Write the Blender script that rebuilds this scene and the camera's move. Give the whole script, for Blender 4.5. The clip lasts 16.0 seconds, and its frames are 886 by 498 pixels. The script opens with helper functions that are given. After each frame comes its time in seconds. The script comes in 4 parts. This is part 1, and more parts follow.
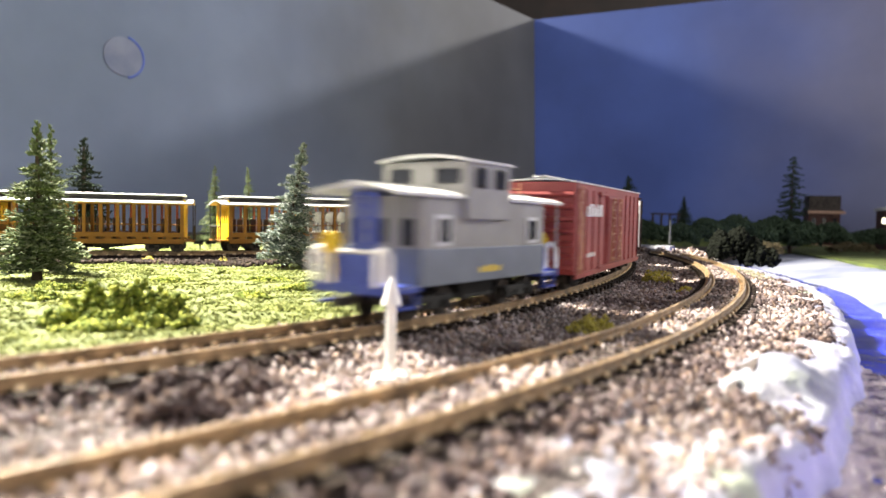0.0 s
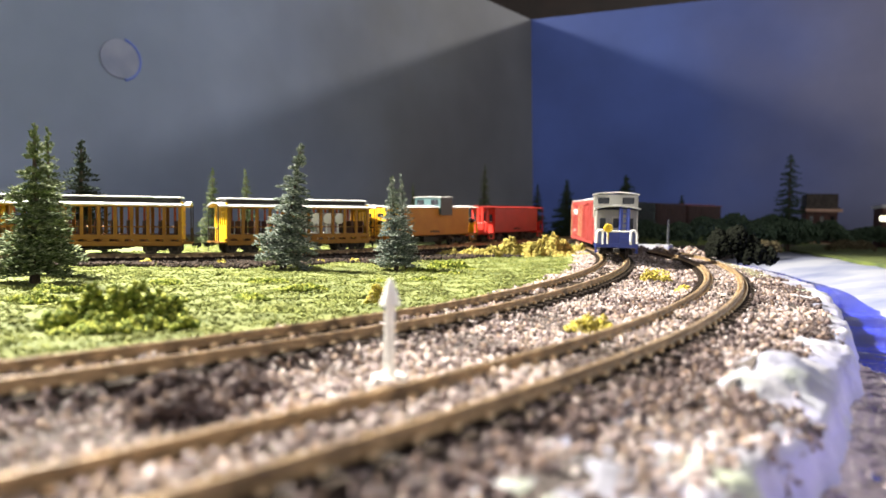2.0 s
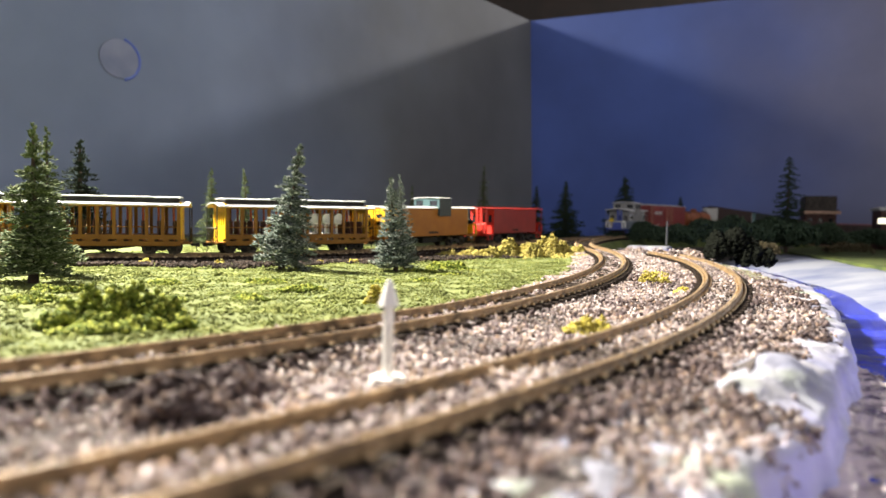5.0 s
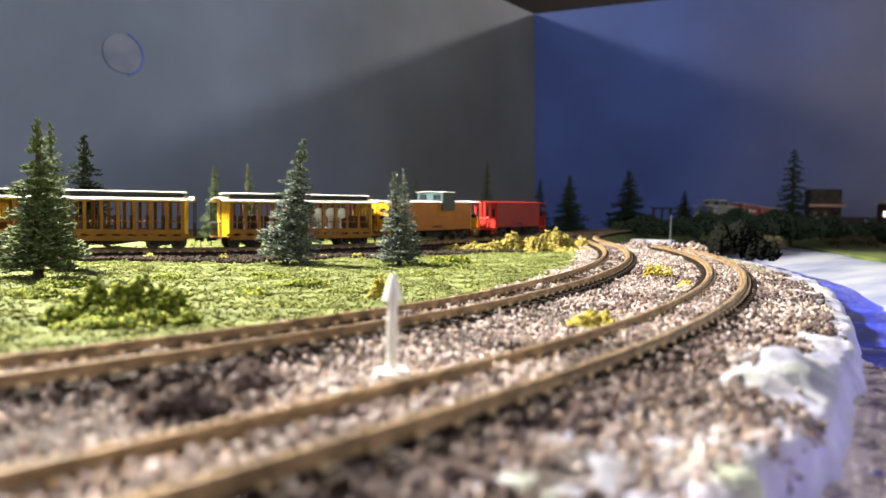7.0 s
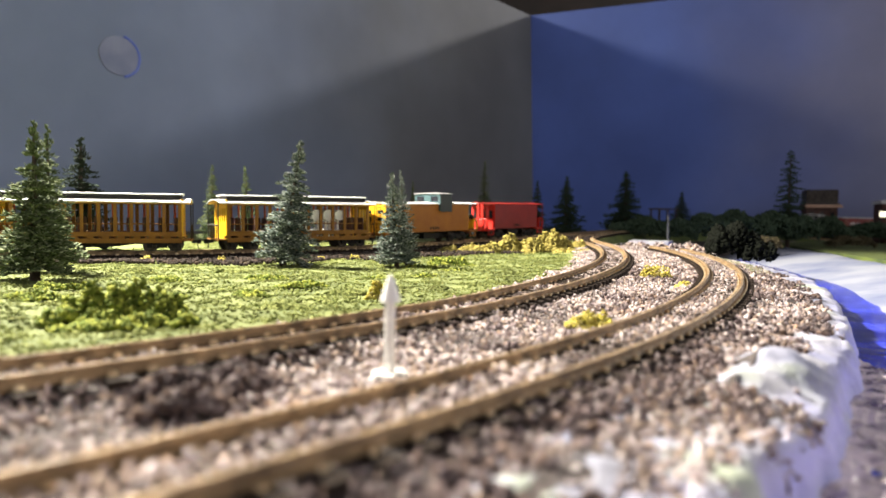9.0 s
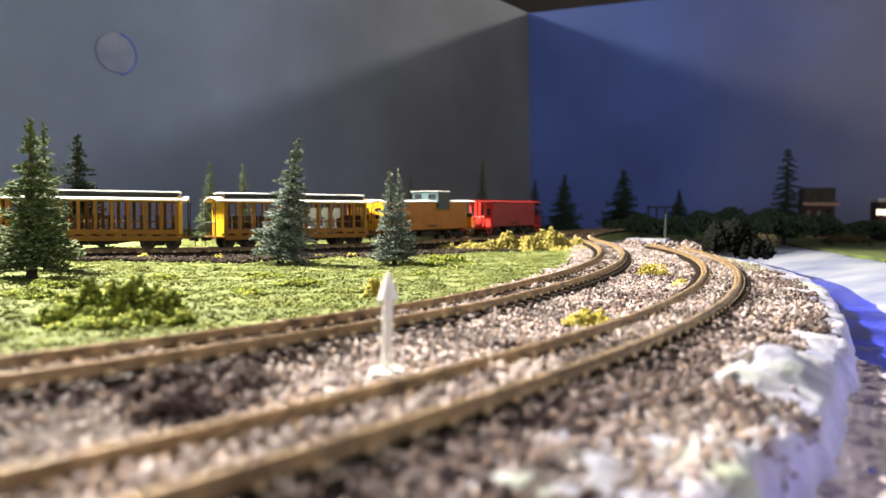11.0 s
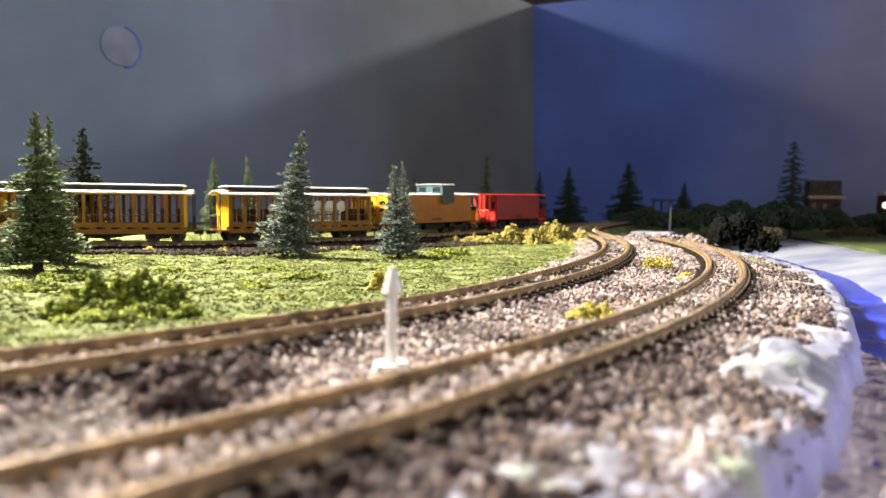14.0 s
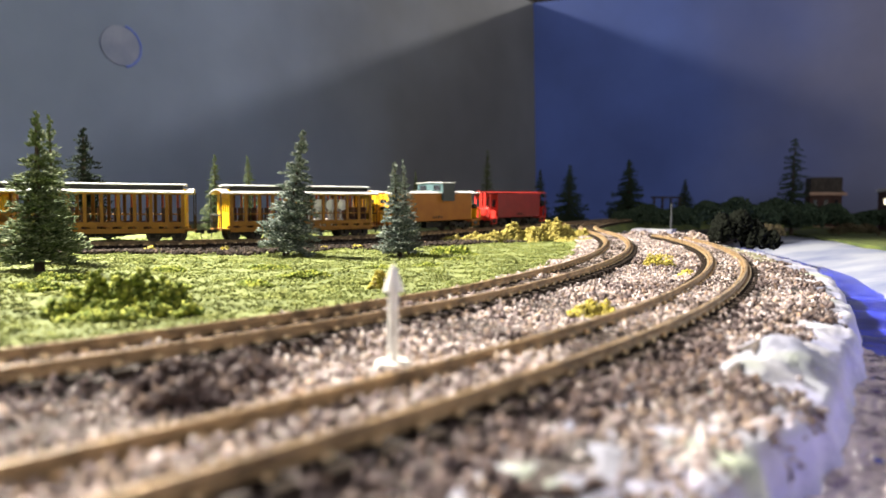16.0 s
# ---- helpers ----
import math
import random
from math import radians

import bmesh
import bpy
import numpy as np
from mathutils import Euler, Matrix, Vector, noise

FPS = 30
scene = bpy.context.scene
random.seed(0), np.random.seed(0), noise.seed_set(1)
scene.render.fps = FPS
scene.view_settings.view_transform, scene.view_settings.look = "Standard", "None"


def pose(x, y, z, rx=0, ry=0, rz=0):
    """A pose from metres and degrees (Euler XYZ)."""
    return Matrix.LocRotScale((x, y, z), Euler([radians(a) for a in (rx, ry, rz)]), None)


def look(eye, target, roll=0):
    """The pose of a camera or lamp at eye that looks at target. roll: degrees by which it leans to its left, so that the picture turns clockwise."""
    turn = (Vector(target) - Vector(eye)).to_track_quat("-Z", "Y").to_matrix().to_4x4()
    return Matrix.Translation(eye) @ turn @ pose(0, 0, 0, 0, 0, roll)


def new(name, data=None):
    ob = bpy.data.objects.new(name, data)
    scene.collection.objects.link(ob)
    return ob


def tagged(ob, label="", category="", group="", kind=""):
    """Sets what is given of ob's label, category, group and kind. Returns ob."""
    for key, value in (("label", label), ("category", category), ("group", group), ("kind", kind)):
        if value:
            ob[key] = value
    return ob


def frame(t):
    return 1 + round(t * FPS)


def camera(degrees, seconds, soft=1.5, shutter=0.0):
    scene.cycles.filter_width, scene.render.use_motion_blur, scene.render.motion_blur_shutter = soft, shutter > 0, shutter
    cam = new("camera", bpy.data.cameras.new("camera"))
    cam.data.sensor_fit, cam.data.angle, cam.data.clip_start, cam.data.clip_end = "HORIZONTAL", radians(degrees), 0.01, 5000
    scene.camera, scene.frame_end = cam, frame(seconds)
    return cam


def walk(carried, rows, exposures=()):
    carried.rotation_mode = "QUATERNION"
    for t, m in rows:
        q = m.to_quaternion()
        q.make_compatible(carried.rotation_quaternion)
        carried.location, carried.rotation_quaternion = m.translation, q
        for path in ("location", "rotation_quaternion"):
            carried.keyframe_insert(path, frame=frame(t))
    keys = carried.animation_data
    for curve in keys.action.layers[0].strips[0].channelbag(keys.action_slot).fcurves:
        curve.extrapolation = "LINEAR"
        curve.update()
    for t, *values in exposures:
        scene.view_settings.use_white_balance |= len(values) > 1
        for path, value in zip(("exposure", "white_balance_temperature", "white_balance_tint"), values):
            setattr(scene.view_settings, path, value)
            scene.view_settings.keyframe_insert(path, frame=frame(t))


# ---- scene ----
cam = camera(66.3, 16.0, soft=1.5, shutter=1.0)
cam.data.dof.use_dof = True
cam.data.dof.focus_distance = 0.225
cam.data.dof.aperture_fstop = 22.0
EYE = (0.0, 0.0, 0.0172)


def aim(yaw, pitch, roll):
    """The camera's pose at its one stand: degrees to the left, up, and leaning to its left."""
    y, p = radians(yaw), radians(pitch)
    way = Vector((-math.sin(y) * math.cos(p), math.cos(y) * math.cos(p), math.sin(p)))
    return look(EYE, Vector(EYE) + way, roll)


TURNS = [
    (0, -0.045, -2.384, 1.512),
    (0.5, 0.036, -2.616, 1.359),
    (1, -0.013, -2.634, 1.412),
    (1.5, 0.104, -2.867, 1.256),
    (2, -0.185, -2.344, 1.152),
    (2.5, -0.149, -2.443, 1.250),
    (3, -0.270, -2.257, 1.459),
    (3.5, -0.338, -2.135, 1.408),
    (4, -0.254, -2.198, 1.399),
    (6.5, -0.343, -2.363, 1.242),
    (7, 0.013, -2.767, 1.199),
    (7.5, -0.379, -2.801, 1.374),
    (8, -0.101, -2.809, 0.888),
    (8.5, -0.265, -2.525, 1.106),
    (9, -0.190, -2.637, 1.039),
    (11.5, -0.419, -2.947, 1.069),
    (12, -0.234, -3.196, 0.969),
    (12.5, -0.347, -3.177, 1.227),
    (13, -0.287, -3.201, 1.169),
    (13.5, -0.005, -3.437, 1.047),
    (14, -0.037, -3.398, 1.054),
    (14.5, -0.164, -3.199, 0.968),
    (15, -0.336, -2.958, 0.934),
    (15.5, -0.328, -3.015, 0.828),
    (16, 0.037, -3.555, 0.828),
]
walk(cam, [(t, aim(a, b, c)) for t, a, b, c in TURNS],
     exposures=[(0.0, 0.70), (0.5, 0.54), (1.0, 0.45), (2.0, 0.32), (3.0, 0.24), (4.0, 0.19), (6.5, 0.13), (16.0, 0.13)])

# ---- light: a dim room, one bright lamp behind the grey backdrop, one weaker lamp behind the blue one
world = bpy.data.worlds.new("room")
scene.world = world
world.use_nodes = True
world.node_tree.nodes["Background"].inputs["Color"].default_value = (0.95, 0.92, 0.93, 1)
world.node_tree.nodes["Background"].inputs["Strength"].default_value = 0.74


def lamp(name, x, y, z, watts, colour, size):
    data = bpy.data.lights.new(name, "POINT")
    data.energy, data.color, data.shadow_soft_size = watts, colour, size
    ob = new(name, data)
    ob.matrix_world = pose(x, y, z)
    return ob


lamp("wall_lamp", -0.700, 0.900, 0.582, 17.0, (1.0, 0.84, 0.60), 0.030)
lamp("far_lamp", 1.900, 1.450, 0.785, 62.0, (1.0, 0.95, 0.90), 0.034)
data = bpy.data.lights.new("desk_lamp", "SPOT")
data.energy, data.color, data.shadow_soft_size = 74.0, (1.0, 0.93, 0.79), 0.020
data.spot_size, data.spot_blend = radians(70), 0.35
new("desk_lamp", data).matrix_world = look((-0.350, 0.350, 0.390), (0.030, 0.190, 0.0))

# ---- numbers of the plan, in millimetres; z = 0 is the top of the front rails
MM = 0.001
CX, CY = -422.0, 428.5
RA, RB = 515.5, 555.3
BANK, SHORE = 583.0, 606.0
BOARD = -14.0


def polar(r, deg):
    return CX + r * math.cos(radians(deg)), CY + r * math.sin(radians(deg))


def n3(x, y, s, seed=0.0):
    return noise.noise(Vector((x * s + seed, y * s - seed, seed * 0.37)))


# ---- materials
def mat(name, c1, c2=None, scale=400.0, rough=0.6, metal=0.0, bump=0.0, detail=4.0, vary=0.0, spread=(0.35, 0.65), coat=0.0, fine=0.0):
    m = bpy.data.materials.new(name)
    m.use_nodes = True
    nt = m.node_tree
    b = nt.nodes["Principled BSDF"]
    b.inputs["Roughness"].default_value = rough
    b.inputs["Metallic"].default_value = metal
    b.inputs["Coat Weight"].default_value = coat
    co = nt.nodes.new("ShaderNodeTexCoord")
    tex = nt.nodes.new("ShaderNodeTexNoise")
    tex.inputs["Scale"].default_value = scale
    tex.inputs["Detail"].default_value = detail
    nt.links.new(co.outputs["Object"], tex.inputs["Vector"])
    ramp = nt.nodes.new("ShaderNodeValToRGB")
    ramp.color_ramp.elements[0].position, ramp.color_ramp.elements[1].position = spread
    ramp.color_ramp.elements[0].color = (*c1, 1)
    ramp.color_ramp.elements[1].color = (*(c2 or c1), 1)
    nt.links.new(tex.outputs["Fac"], ramp.inputs["Fac"])
    out = ramp.outputs["Color"]
    if vary:
        hsv = nt.nodes.new("ShaderNodeHueSaturation")
        geo = nt.nodes.new("ShaderNodeNewGeometry")
        mul = nt.nodes.new("ShaderNodeMapRange")
        mul.inputs["To Min"].default_value, mul.inputs["To Max"].default_value = 1 - vary, 1 + vary
        nt.links.new(geo.outputs["Random Per Island"], mul.inputs["Value"])
        nt.links.new(mul.outputs["Result"], hsv.inputs["Value"])
        nt.links.new(out, hsv.inputs["Color"])
        out = hsv.outputs["Color"]
    nt.links.new(out, b.inputs["Base Color"])
    if bump:
        t2 = nt.nodes.new("ShaderNodeTexNoise")
        t2.inputs["Scale"].default_value = fine or scale * 3
        t2.inputs["Detail"].default_value = 6
        nt.links.new(co.outputs["Object"], t2.inputs["Vector"])
        bp = nt.nodes.new("ShaderNodeBump")
        bp.inputs["Strength"].default_value = bump
        bp.inputs["Distance"].default_value = 0.0006
        nt.links.new(t2.outputs["Fac"], bp.inputs["Height"])
        nt.links.new(bp.outputs["Normal"], b.inputs["Normal"])
    return m


def islands(name, stops, rough=0.9, grain=900.0):
    """A material whose loose pieces each take one of the colours in stops."""
    m = mat(name, (0.5, 0.5, 0.5), (1, 1, 1), grain, rough)
    nt = m.node_tree
    geo = nt.nodes.new("ShaderNodeNewGeometry")
    ramp = nt.nodes.new("ShaderNodeValToRGB")
    ramp.color_ramp.interpolation = "LINEAR"
    while len(ramp.color_ramp.elements) < len(stops):
        ramp.color_ramp.elements.new(0.5)
    for i, c in enumerate(stops):
        ramp.color_ramp.elements[i].position = i / max(1, len(stops) - 1)
    for i, c in enumerate(stops):
        ramp.color_ramp.elements[i].color = (*c, 1)
    nt.links.new(geo.outputs["Random Per Island"], ramp.inputs["Fac"])
    mix = nt.nodes.new("ShaderNodeMix")
    mix.data_type, mix.blend_type = "RGBA", "MULTIPLY"
    mix.inputs["Factor"].default_value = 0.8
    b = nt.nodes["Principled BSDF"]
    b.inputs["Specular IOR Level"].default_value = 0.12
    old = b.inputs["Base Color"].links[0].from_socket
    nt.links.new(ramp.outputs["Color"], mix.inputs["A"])
    nt.links.new(old, mix.inputs["B"])
    nt.links.new(mix.outputs["Result"], b.inputs["Base Color"])
    return m


M_RAIL = mat("rail_metal", (0.10, 0.066, 0.038), (0.47, 0.325, 0.18), 360, 0.42, 0.25, 0.4, detail=8.0, spread=(0.3, 0.72))
M_SPIKE = mat("spike_brass", (0.62, 0.43, 0.24), (0.86, 0.68, 0.44), 600, 0.3, 0.85)
M_TIE = mat("tie_plastic", (0.018, 0.013, 0.011), (0.04, 0.03, 0.024), 700, 0.85, 0, 0.3)
M_TIE.node_tree.nodes["Principled BSDF"].inputs["Specular IOR Level"].default_value = 0.08
M_STONE = islands("ballast_stone", [(0.058, 0.045, 0.046), (0.31, 0.24, 0.228), (0.47, 0.358, 0.285), (0.12, 0.093, 0.096), (0.60, 0.525, 0.53), (0.19, 0.141, 0.142), (0.395, 0.318, 0.327), (0.74, 0.67, 0.66), (0.395, 0.257, 0.178)], grain=75.0)
M_BED = mat("ballast_bed", (0.03, 0.025, 0.024), (0.13, 0.105, 0.10), 700, 0.95, 0, 1.0)
M_GRASS = mat("turf_base", (0.105, 0.13, 0.038), (0.165, 0.19, 0.055), 70, 0.95, 0, 0.6, fine=900)
M_MEADOW = mat("meadow_turf", (0.05, 0.075, 0.02), (0.12, 0.15, 0.03), 60, 0.95, 0, 0.6, fine=700)
M_TURF = islands("turf_foam", [(0.145, 0.172, 0.052), (0.225, 0.252, 0.077), (0.188, 0.217, 0.064), (0.275, 0.292, 0.096), (0.207, 0.235, 0.073), (0.13, 0.158, 0.046)], grain=60.0)
M_BUSH = islands("bush_foam", [(0.05, 0.078, 0.013), (0.17, 0.21, 0.035), (0.09, 0.13, 0.019), (0.46, 0.48, 0.09), (0.07, 0.11, 0.016), (0.34, 0.37, 0.06)])
M_TUFT = islands("yellow_foam", [(0.386, 0.323, 0.044), (0.57, 0.494, 0.088), (0.478, 0.399, 0.11), (0.331, 0.285, 0.11)])
M_OCHRE = islands("ochre_foam", [(0.19, 0.155, 0.04), (0.44, 0.37, 0.10), (0.30, 0.255, 0.07), (0.52, 0.44, 0.14)])
M_OLIVE = islands("olive_foam", [(0.24, 0.24, 0.13), (0.36, 0.35, 0.22), (0.30, 0.30, 0.17)])
M_DRAB = islands("drab_foam", [(0.07, 0.058, 0.035), (0.14, 0.115, 0.065), (0.10, 0.085, 0.05)])
# far darker than the foam itself: the bush's deep shade is in these greens
M_DEEPSHADE = islands("shaded_foam", [(0.0016, 0.0024, 0.0016), (0.0056, 0.0072, 0.004), (0.0032, 0.0044, 0.0028)])
# palest stops of both needles imitate lit, glossy tips besides the frosting
M_NEEDLE = islands("spruce_needles", [(0.025, 0.042, 0.035), (0.13, 0.17, 0.145), (0.05, 0.075, 0.062), (0.46, 0.50, 0.46), (0.085, 0.115, 0.09), (0.30, 0.34, 0.30), (0.06, 0.085, 0.06), (0.54, 0.58, 0.53)], rough=0.8)
M_NEEDLE2 = islands("green_needles", [(0.025, 0.045, 0.018), (0.13, 0.175, 0.07), (0.05, 0.08, 0.03), (0.30, 0.34, 0.19), (0.05, 0.08, 0.032), (0.18, 0.225, 0.10), (0.035, 0.058, 0.024), (0.46, 0.50, 0.32)], rough=0.8)
# darker copy of the greens, painting shade onto far trees and hedges
M_SHADE = islands("shaded_needles", [(0.0304, 0.0532, 0.0342), (0.076, 0.11, 0.0684), (0.0494, 0.076, 0.0494)])
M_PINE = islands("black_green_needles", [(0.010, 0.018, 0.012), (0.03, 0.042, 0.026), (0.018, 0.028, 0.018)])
# shoulder stones with the parked cars' shadow put into the colour
M_SHADESTONE = islands("shaded_gravel", [(0.018, 0.014, 0.012), (0.05, 0.038, 0.033), (0.03, 0.023, 0.02), (0.09, 0.062, 0.045)], grain=200.0)
M_MAUVE = islands("mauve_gravel", [(0.05, 0.037, 0.038), (0.15, 0.112, 0.112), (0.085, 0.064, 0.068), (0.22, 0.15, 0.115), (0.11, 0.085, 0.09), (0.30, 0.25, 0.25)], grain=150.0)
M_TRUNK = mat("trunk_bark", (0.03, 0.02, 0.012), (0.07, 0.045, 0.03), 800, 0.9, 0, 0.5)
M_PLASTER = mat("white_plaster", (0.17, 0.18, 0.27), (0.42, 0.41, 0.45), 60, 0.7, 0, 1.0, detail=8.0, spread=(0.34, 0.64), fine=420)


def waterline_tint(m, z0, z1):
    """Bluer, paler colour on the plaster towards the waterline, and pale green stains on top."""
    nt = m.node_tree
    b = nt.nodes["Principled BSDF"]
    base = b.inputs["Base Color"].links[0].from_socket
    co = nt.nodes.new("ShaderNodeTexCoord")
    xyz = nt.nodes.new("ShaderNodeSeparateXYZ")
    nt.links.new(co.outputs["Object"], xyz.inputs[0])
    for scale, colour, low, high, by_height in ((140.0, (0.42, 0.42, 0.78), z0, z1, True), (55.0, (0.40, 0.46, 0.30), 0.56, 0.66, False)):
        tex = nt.nodes.new("ShaderNodeTexNoise")
        tex.inputs["Scale"].default_value, tex.inputs["Detail"].default_value = scale, 5.0
        nt.links.new(co.outputs["Object"], tex.inputs["Vector"])
        rng_ = nt.nodes.new("ShaderNodeMapRange")
        rng_.inputs["From Min"].default_value, rng_.inputs["From Max"].default_value = low, high
        if by_height:
            add = nt.nodes.new("ShaderNodeMath")
            add.operation = "MULTIPLY_ADD"
            add.inputs[1].default_value = 0.006
            nt.links.new(tex.outputs["Fac"], add.inputs[0])
            nt.links.new(xyz.outputs["Z"], add.inputs[2])
            nt.links.new(add.outputs[0], rng_.inputs["Value"])
            rng_.inputs["To Min"].default_value, rng_.inputs["To Max"].default_value = 0.9, 0.0
        else:
            nt.links.new(tex.outputs["Fac"], rng_.inputs["Value"])
            rng_.inputs["To Max"].default_value = 0.7
        mix = nt.nodes.new("ShaderNodeMix")
        mix.data_type = "RGBA"
        mix.inputs["B"].default_value = (*colour, 1)
        nt.links.new(rng_.outputs["Result"], mix.inputs["Factor"])
        nt.links.new(base, mix.inputs["A"])
        base = mix.outputs["Result"]
    nt.links.new(base, b.inputs["Base Color"])


waterline_tint(M_PLASTER, -0.0055, -0.0005)
M_SNOW = mat("painted_snow", (0.117, 0.14, 0.257), (0.289, 0.304, 0.374), 26, 0.9, 0, 0.8, detail=7.0, spread=(0.3, 0.58), fine=300)
M_WATER = mat("blue_water", (0.010, 0.014, 0.26), (0.06, 0.09, 0.90), 38, 0.06, 0, 0.55, spread=(0.35, 0.6), fine=210)
M_WATER.node_tree.nodes["Principled BSDF"].inputs["Specular IOR Level"].default_value = 0.3


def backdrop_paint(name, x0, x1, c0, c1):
    """Backdrop colour: a fade along the board from c0 at x0 to c1 at x1 (metres), uneven roller marks over it."""
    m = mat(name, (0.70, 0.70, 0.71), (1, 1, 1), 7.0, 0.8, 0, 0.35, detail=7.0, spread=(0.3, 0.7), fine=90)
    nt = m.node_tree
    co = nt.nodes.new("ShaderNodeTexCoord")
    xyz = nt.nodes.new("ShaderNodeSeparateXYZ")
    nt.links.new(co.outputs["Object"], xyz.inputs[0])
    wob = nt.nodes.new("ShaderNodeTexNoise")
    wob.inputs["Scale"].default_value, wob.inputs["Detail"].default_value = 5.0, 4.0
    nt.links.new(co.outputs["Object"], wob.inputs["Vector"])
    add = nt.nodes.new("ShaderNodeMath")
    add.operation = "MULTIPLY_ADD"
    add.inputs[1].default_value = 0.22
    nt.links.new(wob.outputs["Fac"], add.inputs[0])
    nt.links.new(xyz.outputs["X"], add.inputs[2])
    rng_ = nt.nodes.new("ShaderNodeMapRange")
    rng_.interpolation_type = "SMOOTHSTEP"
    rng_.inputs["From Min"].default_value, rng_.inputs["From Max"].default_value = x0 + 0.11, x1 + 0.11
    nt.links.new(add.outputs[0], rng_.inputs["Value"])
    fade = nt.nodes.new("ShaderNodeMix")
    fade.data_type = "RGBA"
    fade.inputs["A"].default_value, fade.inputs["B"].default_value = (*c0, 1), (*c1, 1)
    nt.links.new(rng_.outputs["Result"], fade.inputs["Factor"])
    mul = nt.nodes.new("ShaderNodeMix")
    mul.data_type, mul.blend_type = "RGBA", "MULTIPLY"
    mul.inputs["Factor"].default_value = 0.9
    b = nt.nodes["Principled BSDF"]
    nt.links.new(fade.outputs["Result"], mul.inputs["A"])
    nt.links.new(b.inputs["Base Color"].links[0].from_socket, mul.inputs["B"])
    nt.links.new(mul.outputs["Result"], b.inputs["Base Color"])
    return m


# pale ripple colour also stands in for glossy reflections on the water
M_RAPID = mat("brown_rapids", (0.17, 0.11, 0.22), (0.95, 0.80, 0.84), 230, 0.12, 0, 1.0, detail=5.0, spread=(0.37, 0.54), fine=420)
# pale flake colours that imitate reflected highlights
M_GLINT = islands("river_glint", [(0.72, 0.60, 0.66), (0.90, 0.82, 0.84), (0.80, 0.68, 0.62)], rough=0.3)
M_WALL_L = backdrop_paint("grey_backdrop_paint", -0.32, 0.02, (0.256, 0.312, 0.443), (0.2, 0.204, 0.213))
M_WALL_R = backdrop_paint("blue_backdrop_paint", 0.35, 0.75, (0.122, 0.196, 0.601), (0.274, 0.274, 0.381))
M_RIM = mat("blue_rim_paint", (0.10, 0.16, 0.55), (0.16, 0.22, 0.6), 60, 0.7, 0, 0.2)
M_ROOM = mat("dark_wood", (0.006, 0.003, 0.002), (0.013, 0.0065, 0.0045), 14, 0.8, 0, 0.3)
M_WHITE = mat("white_plastic", (0.78, 0.77, 0.74), (0.84, 0.83, 0.80), 300, 0.45, 0, 0.1)


# ---- builders, in millimetres
def part(name, bm, material, parent=None, label=""):
    me = bpy.data.meshes.new(name)
    bm.to_mesh(me)
    bm.free()
    me.transform(Matrix.Scale(MM, 4))
    me.materials.append(material)
    ob = new(name, me)
    ob.parent = parent
    if label:
        tagged(ob, label)
    return ob


def raw(name, verts, faces, material, parent=None, label="", smooth=False):
    me = bpy.data.meshes.new(name)
    me.from_pydata([tuple(c * MM for c in v) for v in verts], [], faces)
    if smooth:
        me.polygons.foreach_set("use_smooth", [True] * len(me.polygons))
    me.update()
    me.materials.append(material)
    ob = new(name, me)
    ob.parent = parent
    if label:
        tagged(ob, label)
    return ob


def thing(name, x, y, z, rz, label, category, group=""):
    ob = new(name)
    ob.empty_display_size = 0.005
    ob.matrix_world = pose(x * MM, y * MM, z * MM, 0, 0, rz)
    return tagged(ob, label, category, group)


def box(bm, x0, x1, y0, y1, z0, z1, bevel=0.0):
    r = bmesh.ops.create_cube(bm, size=1.0, matrix=Matrix.LocRotScale(((x0 + x1) / 2, (y0 + y1) / 2, (z0 + z1) / 2), None, (x1 - x0, y1 - y0, z1 - z0)))
    if bevel:
        es = list({e for v in r["verts"] for e in v.link_edges})
        bmesh.ops.bevel(bm, geom=es, offset=bevel, segments=2, affect="EDGES", profile=0.5)
    return bm


def rod(bm, p, q, r0, r1=None, n=8):
    p, q = Vector(p), Vector(q)
    d = q - p
    m = Matrix.Translation((p + q) / 2) @ d.to_track_quat("Z", "Y").to_matrix().to_4x4()
    bmesh.ops.create_cone(bm, cap_ends=True, segments=n, radius1=r0, radius2=r0 if r1 is None else r1, depth=d.length, matrix=m)
    return bm


def B():
    return bmesh.new()


OCTA = np.array([(1, 0, 0), (-1, 0, 0), (0, 1, 0), (0, -1, 0), (0, 0, 1), (0, 0, -1)], float)
OCTF = np.array([(0, 2, 4), (2, 1, 4), (1, 3, 4), (3, 0, 4), (2, 0, 5), (1, 2, 5), (3, 1, 5), (0, 3, 5)])
TETRA = np.array([(1, 1, 1), (-1, -1, 1), (-1, 1, -1), (1, -1, -1)], float) * 0.82
TETF = np.array([(0, 2, 1), (0, 1, 3), (0, 3, 2), (1, 2, 3)])
CUBE = np.array([(x, y, z) for x in (-1, 1) for y in (-1, 1) for z in (-1, 1)], float) * 0.62
CUBF = np.array([(0, 1, 3), (0, 3, 2), (4, 6, 7), (4, 7, 5), (0, 4, 5), (0, 5, 1), (2, 3, 7), (2, 7, 6), (0, 2, 6), (0, 6, 4), (1, 5, 7), (1, 7, 3)])


